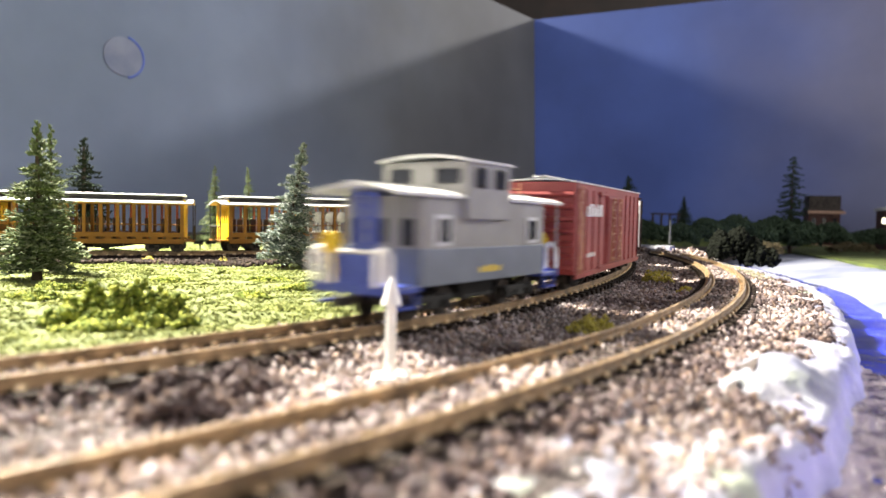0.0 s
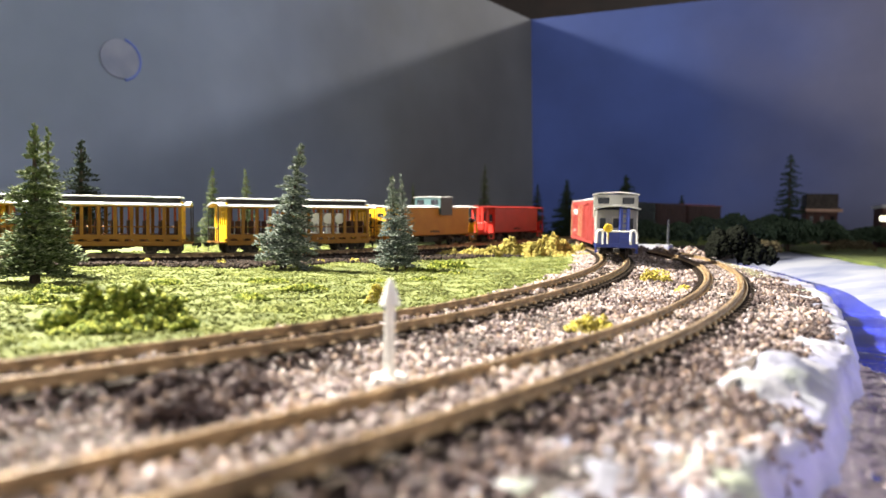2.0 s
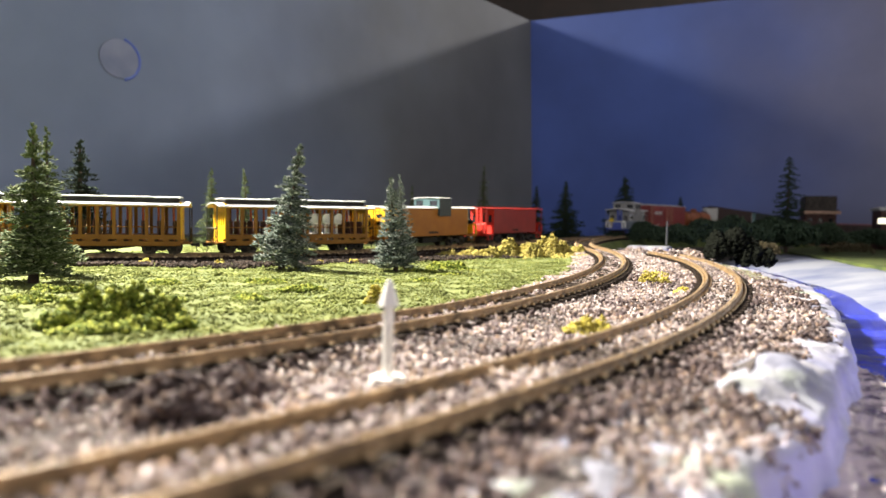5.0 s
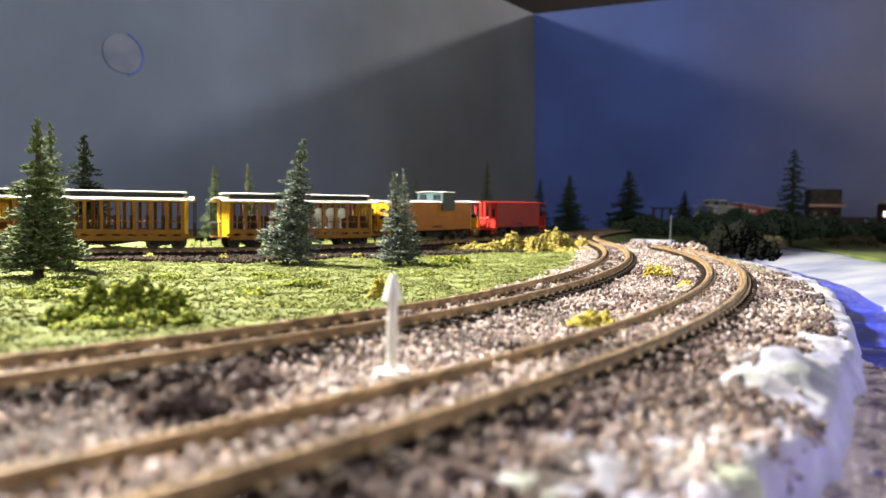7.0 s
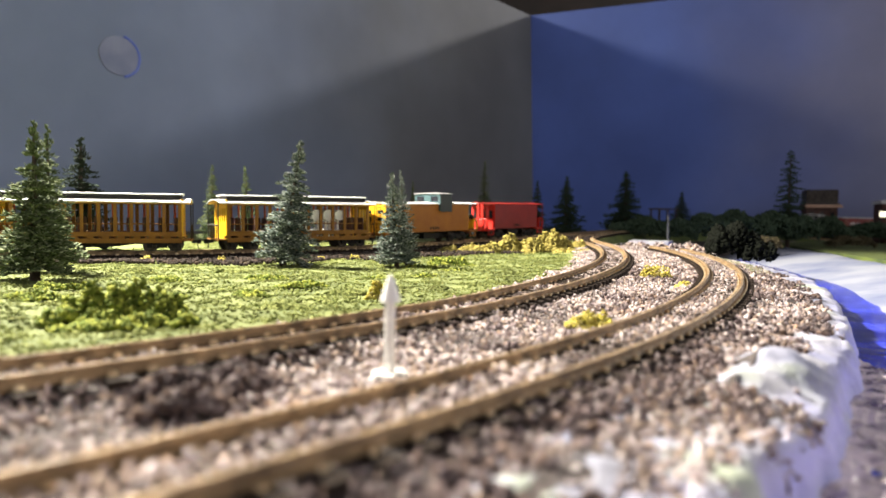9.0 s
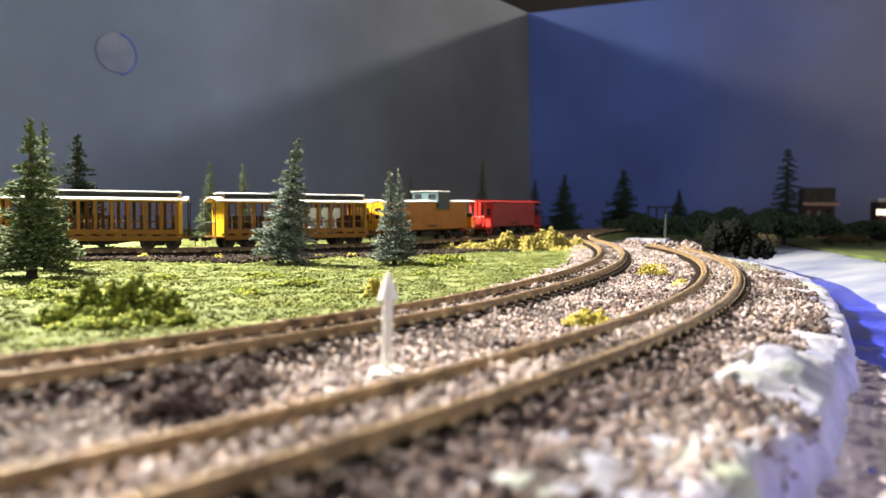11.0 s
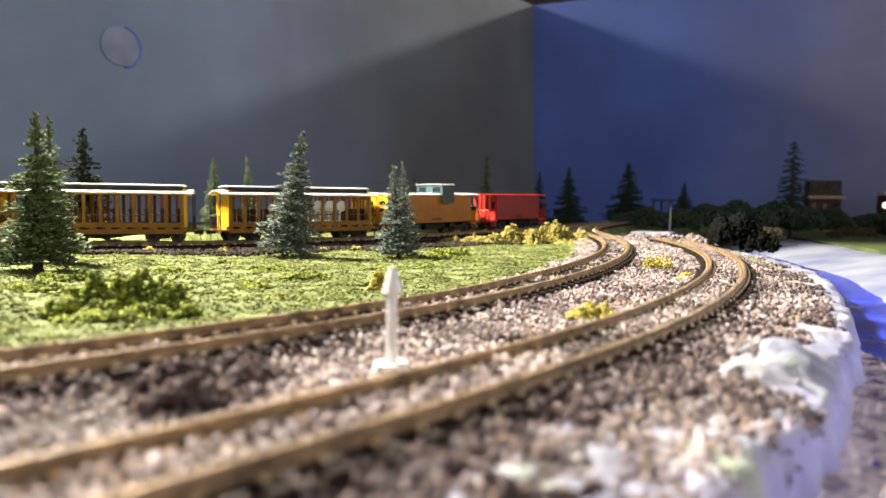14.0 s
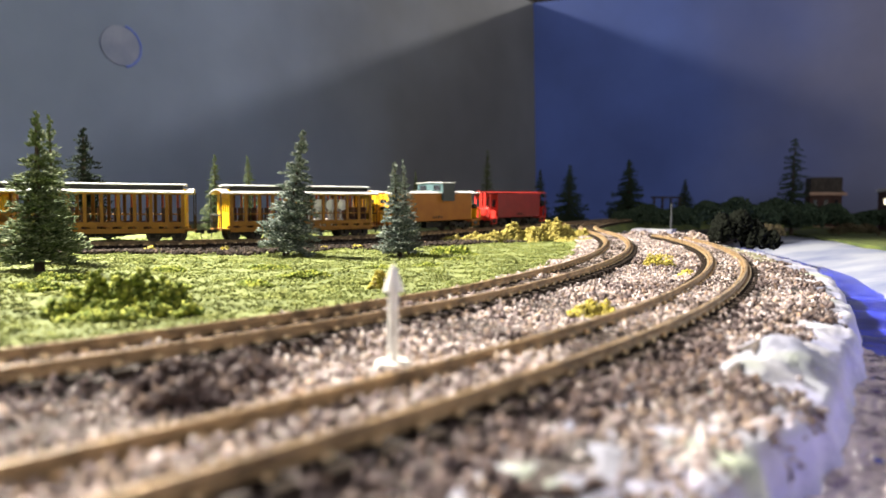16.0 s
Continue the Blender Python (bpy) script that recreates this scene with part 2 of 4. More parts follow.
def spins(rng, n):
    q = rng.normal(size=(n, 4))
    q /= np.linalg.norm(q, axis=1)[:, None]
    w, x, y, z = q.T
    return np.stack([np.stack([1 - 2 * (y * y + z * z), 2 * (x * y - z * w), 2 * (x * z + y * w)], 1),
                     np.stack([2 * (x * y + z * w), 1 - 2 * (x * x + z * z), 2 * (y * z - x * w)], 1),
                     np.stack([2 * (x * z - y * w), 2 * (y * z + x * w), 1 - 2 * (x * x + y * y)], 1)], 1)


def crumbs(name, places, sizes, material, seed, squash=(1.0, 1.0, 1.0), parent=None, label="", cubes=False, chips=0.0, flakes=False):
    """Many small loose lumps in one mesh, at places (n x 3) with radii sizes (n)."""
    rng = np.random.default_rng(seed)
    n = len(places)
    base, tri = (CUBE, CUBF) if cubes else (TETRA, TETF) if flakes else (OCTA, OCTF)
    v = base[None] * (1 + rng.uniform(-0.35, 0.35, (n, len(base), 3)))
    v = v * (np.asarray(sizes)[:, None, None] * rng.uniform(0.65, 1.25, (n, 1, 3)) * np.array((1 + chips, 1 - chips * 0.4, 1 - chips * 0.4)))
    v = np.einsum("nij,nkj->nki", spins(rng, n), v) * np.array(squash) + np.asarray(places)[:, None, :]
    f = (tri[None] + (np.arange(n) * len(base))[:, None, None]).reshape(-1, 3)
    me = bpy.data.meshes.new(name)
    me.vertices.add(n * len(base))
    me.vertices.foreach_set("co", (v.reshape(-1) * MM))
    me.loops.add(f.size)
    me.loops.foreach_set("vertex_index", f.reshape(-1).astype(np.int32))
    me.polygons.add(len(f))
    me.polygons.foreach_set("loop_start", np.arange(0, f.size, 3, dtype=np.int32))
    me.update(calc_edges=True)
    me.validate()
    me.materials.append(material)
    ob = new(name, me)
    ob.parent = parent
    if label:
        tagged(ob, label)
    return ob


# ---- the tracks' lines
def rise(s):
    """Height of the inner track, s millimetres past 25 degrees before its turn."""
    return max(0.0, 0.015 * (s + 80.0))


TURN = -1.5
LEN1 = RA * radians(TURN + 70)


def line_a(s):
    """The inner track's middle at s: an arc, a counter-curve, a wide curve along the far side. Gives x, y, z, heading in degrees from +y, clockwise."""
    z = min(14.0, rise(s - RA * radians(45)) + 2.2 * max(0.0, min(1.0, (s - LEN1) / 150))) - 15.0 * max(0.0, min(1.0, (s - LEN1 - 420) / 200))
    if s < LEN1:
        deg = -70 + math.degrees(s / RA)
        return (*polar(RA, deg), z, -deg)
    x, y = polar(RA, TURN)
    h = radians(-TURN)
    s -= LEN1
    for rr, run in ((0.0, 5.5), (232.0, 232.0 * radians(24.8)), (0.0, 8.4), (681.0, 99999.0)):
        d = min(s, run)
        if rr:
            x += rr * (math.cos(h) - math.cos(h + d / rr))
            y += rr * (math.sin(h + d / rr) - math.sin(h))
            h += d / rr
        else:
            x += d * math.sin(h)
            y += d * math.cos(h)
        s -= d
    return x, y, z, math.degrees(h)


def line_b(s):
    """The outer track, alongside the inner one."""
    x, y, z, h = line_a(s)
    d = RB - RA
    return x + d * math.cos(radians(h)), y - d * math.sin(radians(h)), z * 0.6, h


COACH = [(-262, 250, 0), (-180, 278, 0.2), (-107, 303, 0.9), (-35, 353, 2.4), (22, 415, 4.6), (76, 486, 6.4), (118, 560, 7.6), (160, 640, 8.5)]


def line_c(s):
    """The rear track with the parked coaches: a smooth line through the plan's points."""
    pts = [Vector(p) for p in COACH]
    for i in range(len(pts) - 1):
        l = (pts[i + 1] - pts[i]).length
        if s <= l or i == len(pts) - 2:
            u = s / l
            a, b = pts[i], pts[i + 1]
            ma = (b - pts[i - 1]) / 2 if i else b - a
            mb = (pts[i + 2] - a) / 2 if i + 2 < len(pts) else b - a
            p = a * (2 * u**3 - 3 * u * u + 1) + ma * (u**3 - 2 * u * u + u) + b * (3 * u * u - 2 * u**3) + mb * (u**3 - u * u)
            d = a * (6 * u * u - 6 * u) + ma * (3 * u * u - 4 * u + 1) + b * (6 * u - 6 * u * u) + mb * (3 * u * u - 2 * u)
            return p.x, p.y, p.z, math.degrees(math.atan2(d.x, d.y))
        s -= l


def sweep(line, s0, s1, step, side, shape):
    """A profile (offsets across, up) drawn along a line at the distance side from its middle."""
    vs, fs = [], []
    n = int((s1 - s0) / step) + 1
    k = len(shape)
    for i in range(n + 1):
        x, y, z, h = line(s0 + (s1 - s0) * i / n)
        c, sn = math.cos(radians(h)), math.sin(radians(h))
        for o, u in shape:
            vs.append((x + (side + o) * c, y - (side + o) * sn, z + u))
    for i in range(n):
        for j in range(k):
            a, b = i * k + j, i * k + (j + 1) % k
            fs.append((a, b, b + k, a + k))
    fs.append(tuple(range(k - 1, -1, -1)))
    fs.append(tuple(n * k + j for j in range(k)))
    return vs, fs


RAILSHAPE = [(-0.9, -2.0), (0.9, -2.0), (0.9, -1.7), (0.28, -1.45), (0.28, -0.75), (0.52, -0.55), (0.52, -0.08), (0.42, 0.0), (-0.42, 0.0), (-0.52, -0.08), (-0.52, -0.55), (-0.28, -0.75), (-0.28, -1.45), (-0.9, -1.7)]
RAILSHAPE = [(o * 0.62, u * 0.78) for o, u in RAILSHAPE]


def track(label, line, s0, s1, ties_to):
    root = thing("railway_track", 0, 0, 0, 0, label, "track", "model railway tracks")
    for side in (-5.0, 5.0):
        raw("rail", *sweep(line, s0, s1, 4.0, side, RAILSHAPE), M_RAIL, root)
    bm = B()
    box(bm, -8.2, 8.2, -1.1, 1.1, -3.3, -1.58, 0.15)
    first = part("tie", bm, M_TIE, root)
    s = s0 + 2
    rng = random.Random(len(label))
    while s < ties_to:
        x, y, z, h = line(s)
        o = first if s == s0 + 2 else new("tie", first.data)
        o.parent = root
        o.matrix_basis = pose(x * MM, y * MM, z * MM, 0, 0, -h + rng.uniform(-1, 1))
        s += 4.6
    for side in (-5.0, 5.0):
        bm = B()
        s = s0 + 2
        while s < ties_to:
            x, y, z, h = line(s)
            for o in (-1.2, 1.2):
                m = pose(x, y, z - 1.3, 0, 0, -h) @ Matrix.Translation((side + o * 0.85, 0, 0)) @ Matrix.Diagonal((0.54, 0.74, 0.48, 1))
                bmesh.ops.create_icosphere(bm, subdivisions=1, radius=1.0, matrix=m)
            s += 4.6
        tagged(part("rail_fastening", bm, M_SPIKE, root, "small brassy rail spikes"), kind="stuff")
    return root


# ---- the ground, in rings round the curve's middle
def ground_z(r, deg):
    """Height of the baseboard's scenery before its fine lumps."""
    x, y = polar(r, deg)
    up = 0.0
    if deg > -34:
        up = rise(RA * radians(deg + 25)) * (1.0 if r < 540 else 0.6)
    up = min(up, 4.2)
    if r < 496:
        return -3.6 + 0.5 * n3(x, y, 0.03, 3) + up * 0.6
    if r < 572:
        near = min(abs(r - RA), abs(r - RB))
        z = -2.6 - 1.2 * max(0.0, min(1.0, (near - 7) / 8)) + up + (1.1 if near > 9 else 0.3) * n3(x, y, 0.06, 8)
        return z + lumps(x, y)
    rim = BANK + 1.6 * n3(x, y, 0.10, 31) + 0.9 * n3(x, y, 0.33, 7) + 4.5 * math.exp(-(((deg + 16) / 9) ** 2))
    if r < rim:
        k = (r - 572) / (rim - 572)
        return -4.0 - 0.8 * k * k - 0.7 * k ** 6 + 0.5 * n3(x, y, 0.06, 9) + up + lumps(x, y)
    k = (r - rim) / (3.2 + 1.4 * n3(x, y, 0.2, 15))
    return max(-15.0, -5.5 - 10.0 * k + lumps(x, y) * max(0.0, 1 - k))


# plaster mounds on the bank: place, spread and height
MOUNDS = [(47, 94, 6.0, 4.6), (39.5, 85.5, 4.0, 2.4), (57, 101, 5.5, 1.6), (8, 51, 2.9, 1.3), (12.5, 56.5, 3.1, 1.5), (16, 60.5, 2.6, 1.0), (24.5, 56, 3.0, 1.3), (29, 61.5, 2.4, 0.9), (72, 125, 5.0, 0.6)]


def lumps(x, y):
    return sum(h * math.exp(-((x - a) ** 2 + (y - b) ** 2) / (w * w)) * (0.75 + 0.5 * n3(x, y, 0.25, 3)) for a, b, w, h in MOUNDS)


def bare(x, y):
    """How much of the bank's plaster shows through the gravel."""
    return max(math.exp(-((x - a) ** 2 + (y - b) ** 2) / (w * w)) for a, b, w, h in MOUNDS)


def ring(name, r0, r1, d0, d1, dr, dd, material, lump, scale, label, kind="structure", height=None):
    nr, nd = max(1, int((r1 - r0) / dr)), max(1, int((d1 - d0) / dd))
    vs, fs = [], []
    for i in range(nr + 1):
        for j in range(nd + 1):
            r, d = r0 + (r1 - r0) * i / nr, d0 + (d1 - d0) * j / nd
            x, y = polar(r, d)
            z = (height or ground_z)(r, d) + lump * n3(x, y, scale, 1.7) + lump * 0.5 * n3(x, y, scale * 2.7, 5.1)
            vs.append((x, y, z))
    for i in range(nr):
        for j in range(nd):
            a = i * (nd + 1) + j
            fs.append((a, a + nd + 1, a + nd + 2, a + 1))
    return tagged(raw(name, vs, fs, material, smooth=True), label, kind=kind)


def snow_z(r, deg):
    k = max(0.0, min(1.0, (r - shore(deg)) / 40))
    return -12.2 + 7.0 * k


def shore(deg):
    k = max(0.0, deg + 20) / 20
    return 606 + 18 * k + 16 * k * k


ring("ground_turf", 120, 498, -60, 40, 6, 0.7, M_GRASS, 1.05, 0.12, "light green turf over the layout board")
ring("ground_ballast", 497, 574, -62, 4, 2.0, 0.25, M_BED, 0.5, 0.3, "grey and tan gravel bed under the tracks")
ring("bank", 567, 597, -62, 40, 0.7, 0.15, M_PLASTER, 0.7, 0.35, "white plaster river bank")
ring("river_water", 581, 700, -75, 45, 4, 0.5, M_WATER, 0.0, 0.1, "glossy painted blue river", height=lambda r, d: -12.0)


def rapids_z(r, d):
    """Broken ripples that run along the bank, sinking under the blue water downstream and in a few pools."""
    x, y = polar(r, d)
    z = -11.7 + 0.20 * math.sin(3.4 * r + 7.0 * n3(x, y, 0.09, 4)) * (0.5 + n3(x, y, 0.3, 8)) * math.exp(-max(0.0, r - 588.0) / 3.0)
    z += 0.34 * n3(x, y, 0.42, 4.0) + 0.30 * abs(n3(x, y, 0.9, 2.0)) - 0.9 * max(0.0, n3(x, y, 0.11, 19.0) - 0.12)
    return z - 2.4 * max(0.0, (d + 29.5 + 3.0 * n3(r, d, 0.25, 9) + max(0.0, r - 590.0) * 0.8) / 3)


ring("river_rapids", 583, 640, -50, -22, 0.35, 0.12, M_RAPID, 0.0, 0.25, "brown and white rippled shallows of the river", height=rapids_z)

# far snow and grass beyond the river
vs, fs = [], []
for i in range(31):
    for j in range(61):
        d = -32 + 72 * j / 60
        r = shore(d) - 3 + (330 * i / 30) + 3.0 * n3(d, i, 0.5, 6)
        x, y = polar(r, d)
        vs.append((x, y, snow_z(r, d) + 1.2 * n3(x, y, 0.03, 2) + 0.5 * n3(x, y, 0.11, 4) - (0.8 if i == 0 else 0)))
for i in range(30):
    for j in range(60):
        a = i * 61 + j
        fs.append((a, a + 61, a + 62, a + 1))
tagged(raw("ground_snow", vs, fs, M_SNOW, smooth=True), "bluish white snow bank beside the river", kind="structure")


def slab(name, pts, z0, z1, material, label, kind="structure"):
    n = len(pts)
    vs = [(x, y, z0) for x, y in pts] + [(x, y, z1) for x, y in pts]
    fs = [tuple(range(n - 1, -1, -1)), tuple(range(n, 2 * n))] + [(i, (i + 1) % n, n + (i + 1) % n, n + i) for i in range(n)]
    return tagged(raw(name, vs, fs, material), label, kind=kind)


slab("ground_board", [(-1500, -900), (1600, -900), (1600, 2200), (-1500, 2200)], -40, -16.5, M_ROOM, "dark wooden layout board")
slab("ground_meadow", [(262, 395), (760, 400), (1000, 640), (790, 950), (190, 1230), (110, 1150), (160, 640), (330, 640)], -10, -3.2, M_MEADOW, "green turf beyond the snow")
slab("ground_yard", [(62, 452), (130, 440), (230, 560), (420, 800), (300, 900), (165, 1230), (-330, 640), (-200, 420), (0, 445)], -12, -2.0, M_BED, "dark gravel behind the curve")


def wall(name, x0, y0, x1, y1, thick, z1, lean, material, label):
    d = Vector((x1 - x0, y1 - y0, 0)).normalized()
    nrm = Vector((-d.y, d.x, 0)) * thick
    vs = []
    for z in (-16.5, z1):
        o = lean * (z + 16)
        for a, b in ((x0, y0), (x1, y1)):
            vs += [(a + o, b, z), (a + nrm.x + o, b + nrm.y, z)]
    fs = [(0, 1, 3, 2), (4, 6, 7, 5), (0, 2, 6, 4), (1, 5, 7, 3), (0, 4, 5, 1), (2, 3, 7, 6)]
    return tagged(raw(name, vs, fs, material), label, kind="structure")


LEAN = -0.036
CORNER = (170.5, 1250.0)
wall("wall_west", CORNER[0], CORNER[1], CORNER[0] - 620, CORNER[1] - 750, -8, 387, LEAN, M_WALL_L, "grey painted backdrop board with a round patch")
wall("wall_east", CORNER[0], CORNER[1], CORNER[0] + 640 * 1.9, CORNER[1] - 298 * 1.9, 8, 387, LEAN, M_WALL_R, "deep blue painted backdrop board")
slab("ceiling", [(-1500, -900), (1600, -900), (1600, 2800), (-1500, 2800)], 1300, 1320, M_ROOM, "dark wooden ceiling above the layout")
slab("wall_room", [(-1500, 2800), (1600, 2800), (1600, 2620), (-1500, 2620)], -40, 1300, M_ROOM, "dark brown room wall behind the backdrops")

track("curved model track with rusty rails and dark ties, outer loop", line_b, RA * radians(16), LEN1 + 12, LEN1 + 4)
track("curved model track with rusty rails, inner loop under the train", line_a, RA * radians(12), LEN1 + 900, LEN1 + 500)
track("rear siding with parked yellow coaches", line_c, 0, 640, 470)

vs, fs = sweep(line_a, LEN1 + 30, LEN1 + 900, 12.0, 0, [(-30, -24), (30, -24), (10, -3.4), (-10, -3.4)])
tagged(raw("ground_embankment", vs, fs, M_MEADOW), "dark green embankment under the far track", kind="structure")
# raised bed of the rear siding
vs, fs = sweep(line_c, 0, 560, 6.0, 0, [(-14, -6), (14, -6), (14, -6.0), (9.5, -2.5), (-9.5, -2.5)])
tagged(raw("trackbed", vs, fs, M_BED), "dark grey roadbed of the rear siding", kind="structure")

# stones on the shoulder of the siding, darkened to paint the cars' shadow
g = np.random.default_rng(77)
keep = []
for _ in range(6500):
    x, y, z, h = line_c(g.uniform(0, 560))
    o = g.uniform(-15.5, 15.5)
    keep.append((x + o * math.cos(radians(h)), y - o * math.sin(radians(h)), z - 2.1 - 1.9 * max(0.0, abs(o) - 9) / 3.0 + g.uniform(-0.3, 0.5)))
# extra dark stones reach out over the turf in place of that shadow
for _ in range(6500):
    s0 = g.uniform(95, 400)
    x, y, z, h = line_c(s0)
    o = 12 + 34 * min(1.0, (s0 - 95) / 70) * min(1.0, (410 - s0) / 90) * g.uniform() ** 1.3 * (1.0 + 0.5 * n3(s0, 0, 0.06, 5))
    x, y = x + o * math.cos(radians(h)), y - o * math.sin(radians(h))
    keep.append((x, y, ground_z(math.hypot(x - CX, y - CY), math.degrees(math.atan2(y - CY, x - CX))) + 0.7 + g.uniform(-0.2, 0.5)))
tagged(crumbs("siding_ballast", keep, g.uniform(0.3, 1.0, len(keep)), M_SHADESTONE, 15, cubes=True), "dark brown stones along the siding, the cars' shadow put into their colour", "gravel", kind="stuff")

# gravel
rng = np.random.default_rng(4)
N = 88000
rr = rng.uniform(497, 584, N)
dd = -47 + 50 * rng.uniform(0, 1, N) ** 1.25
keep, size = [], []
for r, d in zip(rr, dd):
    x, y = polar(r, d)
    near = min(abs(r - RA), abs(r - RB))
    edge = n3(x, y, 0.09, 12) + 0.4 * n3(x, y, 0.3, 2)
    if r > 569 and (r - 569) / (15.5 if d < -37 else 6.0 if d > -24 else 9.6) + 0.55 * edge + 1.2 * bare(x, y) * (1 + 1.2 * edge) > 0.95 + rng.uniform(-0.15, 0.15):
        continue
    if abs(near - 5) < 0.8:
        continue
    big = 0.75 + 0.5 * n3(x, y, 0.06, 4)
    a = rng.uniform(0.28, 0.88) * big
    z = ground_z(r, d) + 0.5 * n3(x, y, 0.3, 1.7)
    if near < 4.0:
        a *= 0.8
        z = -1.72 + max(0.0, z + 2.6) - (0.35 if r < 535 else 0.0)
    elif near < 8.6:
        a *= 0.75
        z = min(z, -2.3 - a * 0.3) if r < RA or rng.uniform() < 0.7 else -2.1
    keep.append((x, y, z + rng.uniform(-0.25, 0.3)))
    size.append(a)
tagged(crumbs("ballast", keep, size, M_STONE, 5, cubes=True, chips=0.85), "loose grey, tan and brown gravel between the tracks", "gravel", kind="stuff")

# thin grass along the far bank
g = np.random.default_rng(31)
keep = []
for _ in range(2600):
    d = g.uniform(-17, -2)
    r = 567.0 + 9 * g.uniform() + 2 * n3(d, 0, 0.8, 3)
    x, y = polar(r, d)
    if n3(x, y, 0.1, 44) > -0.18:
        keep.append((x, y, ground_z(r, d) + 0.3 + g.uniform(-0.1, 0.4)))
tagged(crumbs("bank_grass", keep, g.uniform(0.15, 0.36, len(keep)), M_OLIVE, 33), "thin olive grass along the river bank", "grass", kind="stuff")

# broken pale flecks on the rippled shallows, painted as highlights
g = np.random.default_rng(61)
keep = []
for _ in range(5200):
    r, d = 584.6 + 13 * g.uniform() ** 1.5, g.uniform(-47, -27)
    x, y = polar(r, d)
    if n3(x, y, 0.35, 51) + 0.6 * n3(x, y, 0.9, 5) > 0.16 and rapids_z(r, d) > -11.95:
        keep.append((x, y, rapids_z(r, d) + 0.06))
tagged(crumbs("river_glint", keep, g.uniform(0.12, 0.5, len(keep)), M_GLINT, 62, squash=(1, 1, 0.3)), "pinkish white flecks painted as glints on the rippled shallows", "foam", kind="stuff")

# darker dirt in patches, thicker beside the outer rail to paint its shadow band
N = 26000
rr, dd = rng.uniform(521, 580, N), -50 + 40 * rng.uniform(0, 1, N) ** 1.4
keep = []
for r, d in zip(rr, dd):
    x, y = polar(r, d)
    near = min(abs(r - RA), abs(r - RB))
    # shade biases the dirt towards the dark band outside the outer rail
    shade = 0.42 if (r > 560 and d < -30 and r < 571) else 0.2 if (r > 561 and d < -15) else -0.25 if (r < 550 and d < -33) else 0.0
    if near < (6.2 if r > 560 else 8.8) or n3(x, y, 0.055, 21) + 0.5 * n3(x, y, 0.2, 9) + shade < 0.28 or bare(x, y) > 0.4:
        continue
    keep.append((x, y, ground_z(r, d) + 0.5 * n3(x, y, 0.3, 1.7) + rng.uniform(0.0, 0.7)))
tagged(crumbs("dirt", keep, rng.uniform(0.28, 0.75, len(keep)), M_MAUVE, 8, cubes=True, chips=0.4), "dark brown dirt and gravel in patches, denser as shade beside the outer rail", "dirt", kind="stuff")

# turf crumbs
N = 165000
rr = 499 - 230 * rng.uniform(0, 1, N) ** 1.25
dd = -45 + 50 * rng.uniform(0, 1, N) ** 1.1
pl = []
for r, d in zip(rr, dd):
    x, y = polar(r, d)
    if n3(x, y, 0.07, 7) + 0.8 < rng.uniform(0, 0.4):
        continue
    pl.append((x, y, ground_z(r, d) + 1.05 * n3(x, y, 0.12, 1.7) + 0.525 * n3(x, y, 0.324, 5.1) + rng.uniform(-0.15, 0.4)))
tagged(crumbs("grass", pl, 0.13 + 0.42 * rng.uniform(0, 1, len(pl)) ** 3.0, M_TURF, 6, squash=(1, 1, 0.7), flakes=True), "bright yellow-green ground foam turf", "grass", kind="stuff")


def clump(name, x, y, z, rx, ry, h, n, size, material, seed, label, category="bush", group="", kind="", flat=False):
    """A low bush of foam crumbs, fullest in the middle, or clipped level where flat."""
    g = np.random.default_rng(seed)
    a, k = g.uniform(0, 2 * math.pi, n), np.sqrt(g.uniform(0, 1, n))
    lumps = [(g.uniform(-0.6, 0.6), g.uniform(-0.6, 0.6), g.uniform(0.5, 1.0)) for _ in range(9)]
    px, py = k * np.cos(a), k * np.sin(a)
    top = np.zeros(n)
    for lx, ly, lh in lumps:
        top = np.maximum(top, lh * np.exp(-((px - lx) ** 2 + (py - ly) ** 2) / 0.16))
    if flat:
        px, py = g.uniform(-1, 1, n), g.uniform(-1, 1, n)
        top = (1 - 0.35 * np.abs(px) ** 4) * (1 - 0.3 * py ** 4) * (0.9 + 0.1 * np.sin(px * 7 + seed))
    pz = top * (0.35 + 0.65 * g.uniform(0, 1, n) ** 0.5)
    ob = crumbs(name, np.stack([px * rx, py * ry, pz * h], 1), g.uniform(0.5, 1.3, n) * size, material, seed)
    ob.matrix_world = pose(x * MM, y * MM, z * MM, 0, 0, g.uniform(-20, 20))
    return tagged(ob, label, category, group, kind)


bush = thing("bush", -60, 127, -3.7, 0, "low dark green foam bush on the turf", "bush")
for i, (x, y, rx, ry, h) in enumerate([(-9, 1, 4.5, 4, 5.0), (-4, 3, 5, 4, 8.0), (2, 2, 5, 4, 9.0), (7, 2, 5, 4, 7.0), (-10, -3, 3.5, 3, 3.2), (-2, -5, 4, 3, 3.4), (5, -5, 4, 3, 3.0), (11, -1, 4, 3, 2.6), (0, -8, 9, 3, 1.8)]):
    c = clump("foam_clump", 0, 0, 0, rx, ry, h, 620, 0.62, M_BUSH, 11 + i, "")
    c.parent = bush
    c.matrix_basis = pose(x * MM, y * MM, 0)
    del c["category"]
